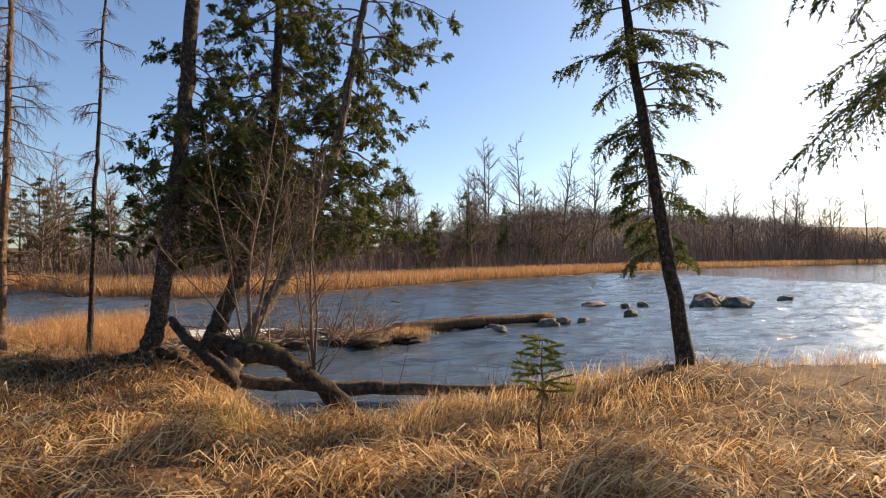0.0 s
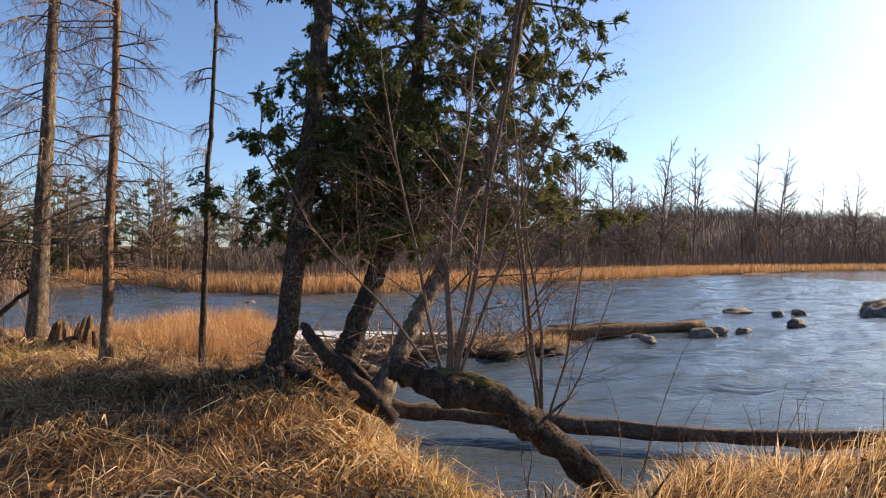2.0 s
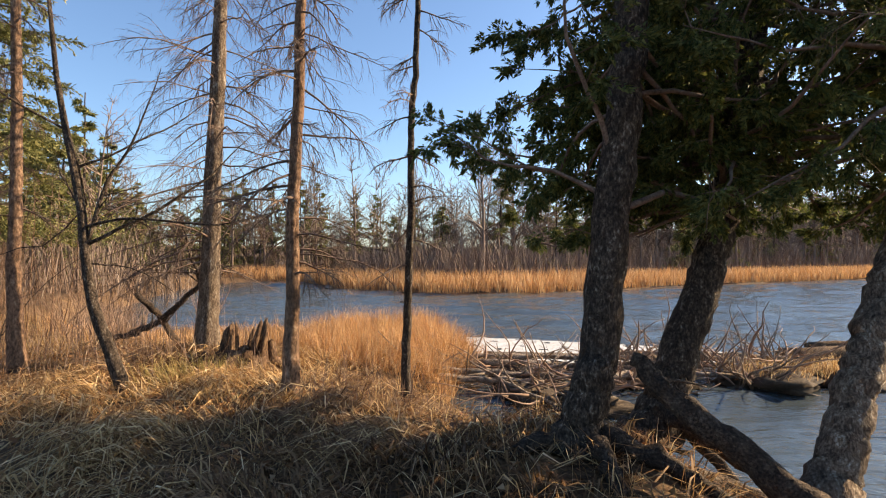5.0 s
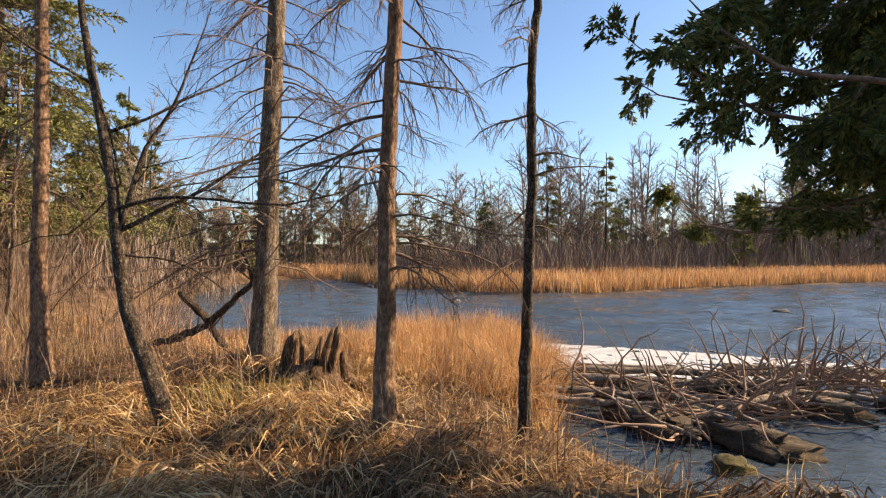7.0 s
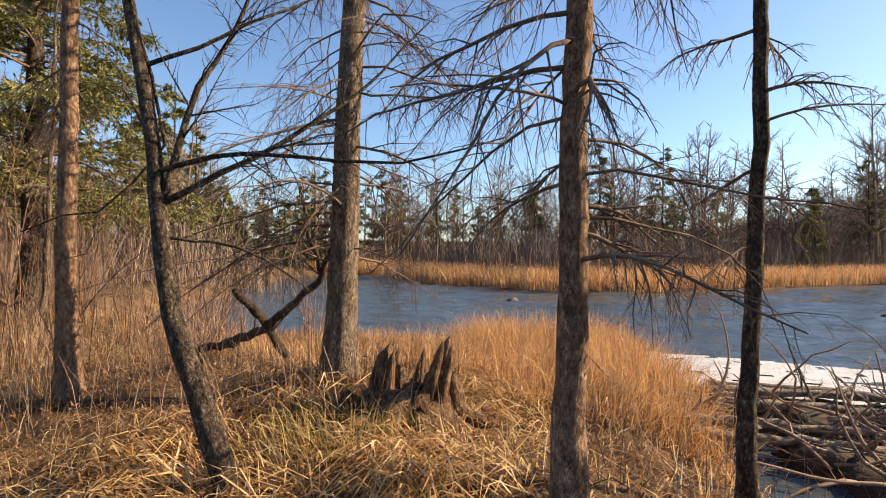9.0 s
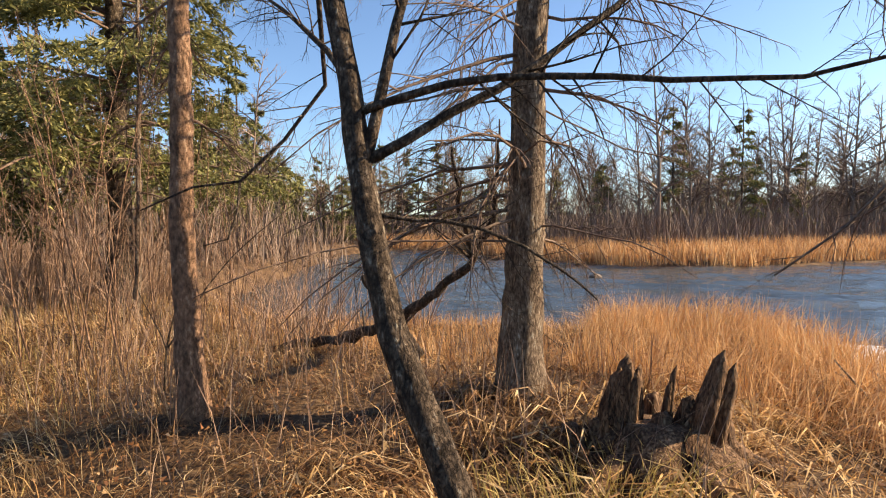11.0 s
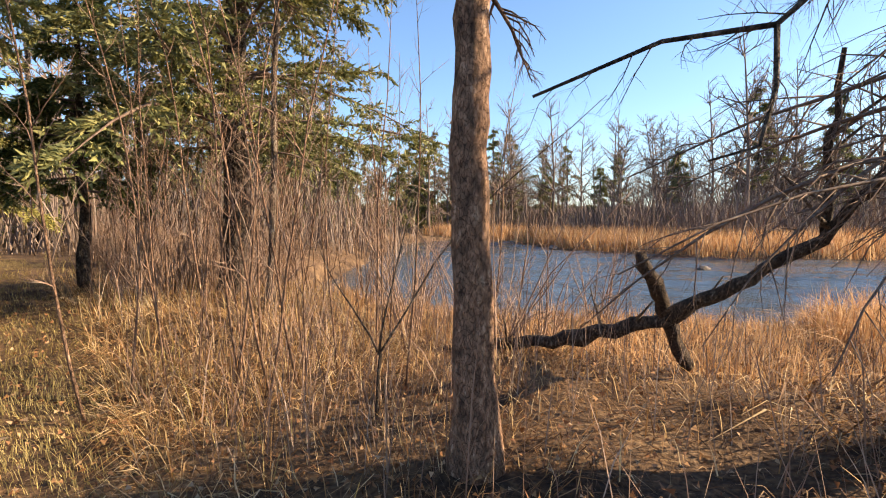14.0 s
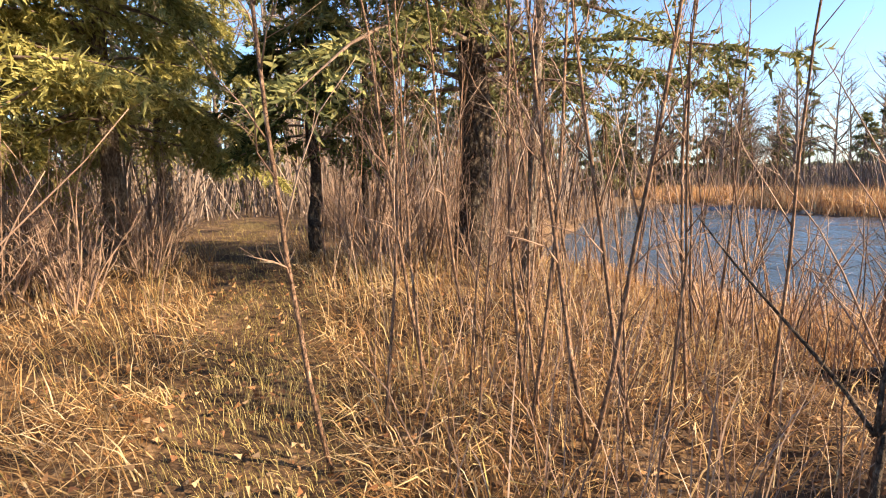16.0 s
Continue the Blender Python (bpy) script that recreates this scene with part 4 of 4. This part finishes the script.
# ---- foam on the slack water ----
foam = Geo()
ring = [(-4.3, 15.2), (-3.2, 14.7), (-1.6, 14.6), (0.2, 14.6), (1.8, 15.3), (2.6, 16.2), (1.0, 17.0), (-1.4, 17.6), (-3.4, 18.0), (-5.0, 18.2), (-4.9, 16.8)]
fx, fy = np.meshgrid(np.arange(-6, 3.0, 0.12), np.arange(13.8, 18.8, 0.12))
keep = np.zeros(fx.shape, bool)
for (ax, ay), (bx, by) in zip(ring, ring[1:] + ring[:1]):
    cr = (ay > fy) != (by > fy)
    keep ^= cr & (fx < (bx - ax) * (fy - ay) / ((by - ay) or 1e-9) + ax)
keep &= (ripple(fx, fy, 5.0, 3) + 0.7 * ripple(fx, fy, 11, 1)) > -0.75
cells = np.argwhere(keep)
for r0, c0 in cells:
    x, y = fx[r0, c0], fy[r0, c0]
    z = WATER + 0.035
    foam.add([(x, y, z), (x + 0.12, y, z), (x + 0.12, y + 0.12, z), (x, y + 0.12, z)], [[0, 1, 2, 3]])
solo("foam", foam, M_FOAM, "white foam and thin ice on the slack water", "foam", "stuff")


# ---- far bank ----
def far_bare(rng, hgt, r):
    t, c = Geo(), Geo()
    q = bend((0, 0, -0.3), (rng.normal() * 0.04, rng.normal() * 0.04, 1), hgt, 8, rng, 0.035)
    t.tube(q, np.linspace(r, r * 0.15, 8), 6)
    for i in range(26):
        s = rng.uniform(0.25, 0.98)
        p, d = along(q, s)
        az = rng.uniform(0, 6.3)
        L = hgt * 0.34 * (1.15 - s) * rng.uniform(0.6, 1.2) + 0.5
        b = bend(p, (math.cos(az), math.sin(az), rng.uniform(0.5, 1.3)), L, 5, rng, 0.14)
        rr = r * 0.5 * (1.1 - s) + 0.02
        c.tube(b, np.linspace(rr, 0.016, 5), 3)
        twiggy(c, b, 0.055, rng, 11, L * 0.5, 1, 0.7, -0.2, 3, 0.15, 3)
    return t, c


def bank_spot(u, depth):
    """A place behind the far bank: u metres along it, depth metres inland."""
    line = np.array(FAR, float)
    seg = np.linalg.norm(np.diff(line, axis=0), axis=1)
    k = int(np.searchsorted(np.cumsum(seg), u))
    k = min(k, len(seg) - 1)
    s = (u - (np.cumsum(seg)[k] - seg[k])) / seg[k]
    p = line[k] + (line[k + 1] - line[k]) * s
    d = (line[k + 1] - line[k]) / seg[k]
    return p + np.array((-d[1], d[0])) * depth


rng = np.random.default_rng(31)
fars = []
for hgt, r in ((13, 0.14), (10, 0.10), (15, 0.17), (8, 0.08), (11, 0.11)):
    a, c = far_bare(rng, hgt, r)
    m = thing("bare_tree", (0, 0, 0), "tall leafless grey tree on the far bank", "tree", "far bank trees")
    part("trunk", a, M_FAR, m)
    part("crown", c, M_FAR, m)
    fars.append(m)
firs = []
for hgt, reach in ((9, 2.0), (12, 2.4), (7, 1.7)):
    m = conifer("far_conifer", (0, 0, 0), (0.1, 0, hgt), 0.13, "dark green conifer among bare trees on the far bank", M_BARKD, M_FIR, rng, 26, reach, 1.0, 18, 12, 0.34, 0.06, 0.5, None, "far bank conifers", sides=6, joined=True)
    firs.append(m)
place_n = 0
while place_n < 200:
    u, dep = rng.uniform(-6, 250), 7 + 45 * rng.random() ** 1.4
    if place_n < 150 and u > 110:
        u *= 0.4
    x, y = bank_spot(u, dep)
    k = int(rng.integers(0, 5))
    src = fars[k] if rng.random() < 0.86 else firs[int(rng.integers(0, 3))]
    copy_thing(src, pose(x, y, gz(x, y) - 0.1, 0, 0, rng.uniform(0, 360)) @ Matrix.Diagonal((1, 1, 1, 1)))
    place_n += 1
for k in range(15):
    x, y = rng.uniform(70, 260), rng.uniform(125, 260)
    copy_thing(fars[k % 5], pose(x, y, gz(x, y) - 0.1, 0, 0, rng.uniform(0, 360)))
for k in range(120):
    x, y = rng.uniform(-66, -24), rng.uniform(16, 80)
    if x > -33 + 0.25 * (45 - y) and y < 52:
        x -= 9
    src = firs[k % 3] if k % 3 else fars[k % 5]
    copy_thing(src, pose(x, y, gz(x, y) - 0.1, 0, 0, rng.uniform(0, 360)))
for k in range(40):
    x, y = rng.uniform(-60, -25), rng.uniform(-4, 30)
    src = firs[k % 3] if k % 3 == 0 else fars[k % 5]
    copy_thing(src, pose(x, y, gz(x, y) - 0.1, 0, 0, rng.uniform(0, 360)))
# the higher wood downstream
wood = np.random.default_rng(77)
for k in range(40):
    x, y = bank_spot(wood.uniform(84, 250), wood.uniform(6, 26))
    size = wood.uniform(1.35, 2.0)
    copy_thing(fars[(0, 2, 4)[k % 3]], pose(x, y, gz(x, y) - 0.1, 0, 0, wood.uniform(0, 360)) @ Matrix.Diagonal((size, size, size, 1)))
for k, m in enumerate(fars + firs):
    x, y = bank_spot(20 + 14 * k, 16)
    m.location = (x, y, gz(x, y) - 0.1)

# undergrowth of the far bank, and wooded hill
sticks = Geo()
n = 62000
u = rng.uniform(-8, 330, n) ** 1.0
dep = 4.5 + 40 * rng.random(n) ** 1.3
line = np.array(FAR, float)
seg = np.linalg.norm(np.diff(line, axis=0), axis=1)
cum = np.concatenate([[0], np.cumsum(seg)])
u = np.where(rng.random(n) < 0.6, u * 0.35, u)
ki = np.clip(np.searchsorted(cum, u, side="right") - 1, 0, len(seg) - 1)
d = (line[ki + 1] - line[ki]) / seg[ki][:, None]
p = line[ki] + d * (u - cum[ki])[:, None] + np.stack([-d[:, 1], d[:, 0]], 1) * dep[:, None]
left = rng.random(n) < 0.16
p[left] = np.stack([rng.uniform(-70, -33, left.sum()), rng.uniform(14, 75, left.sum())], 1)
near_left = rng.random(n) < 0.14
p[near_left] = np.stack([rng.uniform(-48, -23, near_left.sum()), rng.uniform(-6, 34, near_left.sum())], 1)
blocked = near_left & (line_distance(p[:, 0], p[:, 1], [(-17.1, 10.5), (-22.3, 13.4), (-28, 16)]) < 1.5)
p[blocked] += (0, 12)
hillp = rng.random(n) < 0.32
p[hillp] = np.stack([rng.uniform(50, 330, hillp.sum()), rng.uniform(120, 330, hillp.sum())], 1)
z = height(p[:, 0], p[:, 1]) - 0.1
hh = rng.uniform(1.6, 4.2, n) * np.where(rng.random(n) < 0.2, 1.5, 1.0)
hh = np.where(hillp, rng.uniform(4, 11, n), hh)
ln = rng.normal(size=(n, 2)) * 0.28
sticks.blades(np.concatenate([p, z[:, None]], 1), ln, hh, np.where(hillp, 0.22, 0.05), rng, 0.2)
solo("undergrowth", sticks, M_FAR, "grey-brown leafless undergrowth along the far bank", "undergrowth", "stuff", False)


# ---- grass and reeds ----
rng = np.random.default_rng(41)
PATHLINE = [(e[0], e[1]) for _, e, _, _ in PATH]
TRAIL = [(-12.2, 8.1), (-14.0, 9.1), (-15.3, 9.8), (-17.1, 10.75), (-22.5, 13.2), (-28, 16)]


def scatter(n, box, reach, power=1.0):
    """Land places near the walk, thinning out with distance."""
    out = []
    while sum(len(o) for o in out) < n:
        x, y = rng.uniform(box[0], box[1], n), rng.uniform(box[2], box[3], n)
        dist = line_distance(x, y, PATHLINE)
        ok = rng.random(n) < np.clip(1 - dist / reach, 0.0, 1) ** power
        x, y = x[ok], y[ok]
        z = height(x, y)
        ok = z > WATER + 0.06
        out.append(np.stack([x[ok], y[ok], z[ok]], 1))
    return np.concatenate(out)[:n]


def field(p, seed):
    a = 2.2 * ripple(p[:, 0], p[:, 1], 1.1, seed) + 1.6 * ripple(p[:, 0], p[:, 1], 2.7, seed + 2) + rng.normal(size=len(p)) * 0.7 - 1.3
    return np.stack([np.cos(a), np.sin(a)], 1)


# matted, lying sedge in tussocks
p = scatter(190000, (-24, 13, -7, 14.5), 10.0, 1.4)
tus = ripple(p[:, 0], p[:, 1], 2.3, 5) + 0.5 * ripple(p[:, 0], p[:, 1], 5.1, 7)
patch = ripple(p[:, 0], p[:, 1], 0.9, 9) + 0.7 * tus
far_trail = line_distance(p[:, 0], p[:, 1], TRAIL)
p = p[(far_trail > 0.45) & (rng.random(len(p)) < np.clip(0.45 + 0.5 * patch, 0.12, 1))]
tus = ripple(p[:, 0], p[:, 1], 2.3, 5)
p[:, 2] += np.clip(tus, 0, 1) * 0.05
k = len(p)
# brown litter under the clump of trees, with its shade put into the brown, and round the snag; pale straw elsewhere
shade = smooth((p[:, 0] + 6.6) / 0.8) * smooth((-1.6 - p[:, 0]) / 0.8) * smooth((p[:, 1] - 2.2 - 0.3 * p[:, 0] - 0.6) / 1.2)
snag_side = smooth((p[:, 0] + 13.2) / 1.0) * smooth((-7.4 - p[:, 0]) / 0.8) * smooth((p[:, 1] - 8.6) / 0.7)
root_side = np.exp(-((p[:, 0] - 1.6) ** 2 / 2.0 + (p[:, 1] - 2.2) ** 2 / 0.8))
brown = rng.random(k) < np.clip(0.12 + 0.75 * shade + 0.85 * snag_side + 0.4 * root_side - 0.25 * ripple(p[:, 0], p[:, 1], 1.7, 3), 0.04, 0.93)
lean_way, tall = field(p, 1) * rng.uniform(0.7, 1.5, k)[:, None], rng.uniform(0.2, 0.62, k) * (1 + 0.3 * tus) * np.where(p[:, 0] < -9.5, 0.65, 1.0)
for mask, name, mat, label in ((~brown, "dry_sedge", M_GRASS, "matted golden dry sedge covering the bank"), (brown, "brown_sedge", M_STRAW, "matted brown dead sedge and needle litter, partly standing for shade under the trees")):
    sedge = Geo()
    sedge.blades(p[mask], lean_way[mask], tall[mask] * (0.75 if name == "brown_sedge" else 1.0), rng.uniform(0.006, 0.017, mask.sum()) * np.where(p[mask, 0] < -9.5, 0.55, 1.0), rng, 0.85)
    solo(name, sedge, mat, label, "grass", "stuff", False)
# short upright grass
p = scatter(85000, (-26, 13, -7, 15), 12.0, 1.0)
in_litter = (p[:, 0] > -13.0) & (p[:, 0] < -7.4) & (p[:, 1] > 8.8) & (rng.random(len(p)) < 0.6)
p = p[~in_litter & (line_distance(p[:, 0], p[:, 1], TRAIL) > 0.5) & (rng.random(len(p)) < np.where(p[:, 0] < -11, 1.0, 0.3))]
k = len(p)
upright = Geo()
upright.blades(p, field(p, 3) * rng.uniform(0.1, 0.7, k)[:, None], rng.uniform(0.1, 0.36, k), rng.uniform(0.004, 0.008, k), rng, 0.45)
solo("dry_grass", upright, M_GRASS, "upright dry golden grass", "grass", "stuff", False)
# green tufts and the trail's short turf
p = scatter(9000, (-24, 1.5, 2, 14), 10, 1.0)
tuft = [(-8.0, 9.0, 0.5), (0.2, 3.6, 0.5), (-0.9, 3.9, 0.4), (-7.6, 9.3, 0.4), (-1.2, 2.6, 0.35)]
near_tuft = np.min([np.hypot(p[:, 0] - x, p[:, 1] - y) / r for x, y, r in tuft], axis=0) < 1
turf = np.array(TRAIL, float)
sel = rng.integers(0, len(turf) - 1, 8000)
s = rng.random((8000, 1))
turfp = turf[sel] * (1 - s) + turf[sel + 1] * s + rng.normal(size=(8000, 2)) * 0.45
turfp = np.concatenate([turfp, height(turfp[:, 0], turfp[:, 1])[:, None]], 1)
near_trail = (line_distance(p[:, 0], p[:, 1], TRAIL) < 0.9) & (rng.random(len(p)) < 0.7)
p = p[near_tuft | near_trail]
extra = np.concatenate([np.stack([rng.normal(x, r * 0.45, 160), rng.normal(y, r * 0.45, 160)], 1) for x, y, r in tuft])
extra = np.concatenate([extra, height(extra[:, 0], extra[:, 1])[:, None]], 1)
p = np.concatenate([p, turfp, extra[extra[:, 2] > WATER + 0.05]])
k = len(p)
tufts = Geo()
on_trail = line_distance(p[:, 0], p[:, 1], TRAIL) < 0.9
tufts.blades(p, field(p, 8) * rng.uniform(0.2, 0.8, k)[:, None], np.where(on_trail, rng.uniform(0.05, 0.14, k), rng.uniform(0.2, 0.5, k)), np.where(on_trail, 0.0035, 0.007), rng, 0.5)
solo("green_grass", tufts, M_GREEN, "tufts of still green sedge and short turf", "grass", "stuff", False)
# reeds on the low shore
x, y = rng.uniform(-17, -3.8, 90000), rng.uniform(10.3, 18.2, 90000)
z = height(x, y)
edge = line_distance(x, y, NEAR)
core = (y > 11.0 + 0.22 * (-5 - x)) & (z > WATER - 0.02) & (z < -0.15) & (rng.random(90000) < np.where(x < -8.4, 0.28, 0.62))
p = np.stack([x, y, z], 1)[core][:24000]
k = len(p)
reeds = Geo()
reeds.blades(p, (field(p, 5) + rng.normal(size=(k, 2)) * 0.6) * rng.uniform(0.1, 0.95, k)[:, None], rng.uniform(0.25, 0.95, k) * np.where(p[:, 0] < -8.4, 0.45, 1.0), rng.uniform(0.006, 0.012, k), rng, 0.5)
solo("reeds", reeds, M_REED, "stand of golden dry reeds on the low shore", "reeds", "stuff", False)
# fringe at the start's waterline and on the islets
x, y = rng.uniform(-2, 13, 20000), rng.uniform(2, 7.5, 20000)
z = height(x, y)
ok = (z > WATER + 0.03) & (z < 0.02)
p = np.stack([x, y, z], 1)[ok]
isl = np.stack([np.concatenate([rng.normal(2.9, 0.4, 700), rng.normal(1.3, 0.4, 500)]), np.concatenate([rng.normal(13.8, 0.25, 700), rng.normal(13.4, 0.3, 500)]), np.full(1200, WATER + 0.14)], 1)
isl2 = np.stack([rng.normal(21.4, 0.5, 300), rng.normal(20.8, 0.4, 300), np.full(300, WATER + 0.3)], 1)
p = np.concatenate([p, isl, isl2])
k = len(p)
fringe = Geo()
fringe.blades(p, field(p, 6) * rng.uniform(0.2, 0.9, k)[:, None], rng.uniform(0.2, 0.55, k), rng.uniform(0.006, 0.010, k), rng, 0.5)
solo("shore_grass", fringe, M_GRASS, "dry grass fringing the water's edge", "grass", "stuff", False)
# far reed belt
n = 48000
u = np.where(rng.random(n) < 0.7, rng.uniform(-4, 110, n), rng.uniform(110, 300, n))
dep = 0.2 + 9 * rng.random(n) ** 1.2
ki = np.clip(np.searchsorted(cum, u, side="right") - 1, 0, len(seg) - 1)
d = (line[ki + 1] - line[ki]) / seg[ki][:, None]
p = line[ki] + d * (u - cum[ki])[:, None] + np.stack([-d[:, 1], d[:, 0]], 1) * dep[:, None]
z = height(p[:, 0], p[:, 1])
ok = z > WATER - 0.05
p, z, u = p[ok], z[ok], u[ok]
k = len(p)
belt = Geo()
belt.blades(np.concatenate([p, z[:, None]], 1), rng.normal(size=(k, 2)) * 0.25, rng.uniform(0.8, 1.5, k), np.where(u > 110, 0.12, 0.05), rng, 0.4)
solo("far_reeds", belt, M_REED, "orange-gold reed belt along the far bank", "reeds", "stuff", False)
# fallen leaves
p = scatter(36000, (-22, 8, -5, 13), 8.0, 0.8)
p = p[rng.random(len(p)) < np.where(p[:, 0] < -9, 1.0, 0.35)]
p[:, 2] += rng.uniform(0.01, 0.09, len(p))
leaf = Geo()
dd = rng.normal(size=(len(p), 3)) * np.array((1, 1, 0.35))
leaf.leaves(p, dd, rng.uniform(0.04, 0.09, len(p)) * np.where(p[:, 0] < -9, 0.6, 1.0), rng.uniform(0.012, 0.028, len(p)) * np.where(p[:, 0] < -9, 0.7, 1.0), rng)
solo("leaf_litter", leaf, M_LEAF, "scattered brown fallen leaves", "leaves", "stuff", False)
# dead stalks standing in the litter
spots = np.concatenate([np.stack([rng.uniform(-14.5, -6.8, 2600), rng.uniform(8.5, 13.0, 2600)], 1), np.stack([rng.uniform(-6.2, -3.0, 500), rng.uniform(7.6, 10.4, 500)], 1), np.stack([rng.uniform(-17.0, -11.5, 1800), rng.uniform(9.2, 13.5, 1800)], 1)])
spots = spots[rng.random(len(spots)) < 0.45 + 0.5 * ripple(spots[:, 0], spots[:, 1], 1.9, 6)]
z = height(spots[:, 0], spots[:, 1])
ok = (z > WATER + 0.08) & (line_distance(spots[:, 0], spots[:, 1], TRAIL) > 0.6) & (line_distance(spots[:, 0], spots[:, 1], PATHLINE) > 1.2)
p = np.concatenate([spots, z[:, None]], 1)[ok]
k = len(p)
stalks = Geo()
stalks.blades(p, rng.normal(size=(k, 2)) * 0.28, rng.uniform(0.25, 0.95, k), rng.uniform(0.004, 0.008, k), rng, 0.3)
solo("dead_stalks", stalks, M_TWIGR, "thin dead brown stalks standing in the litter", "stalks", "stuff", False)
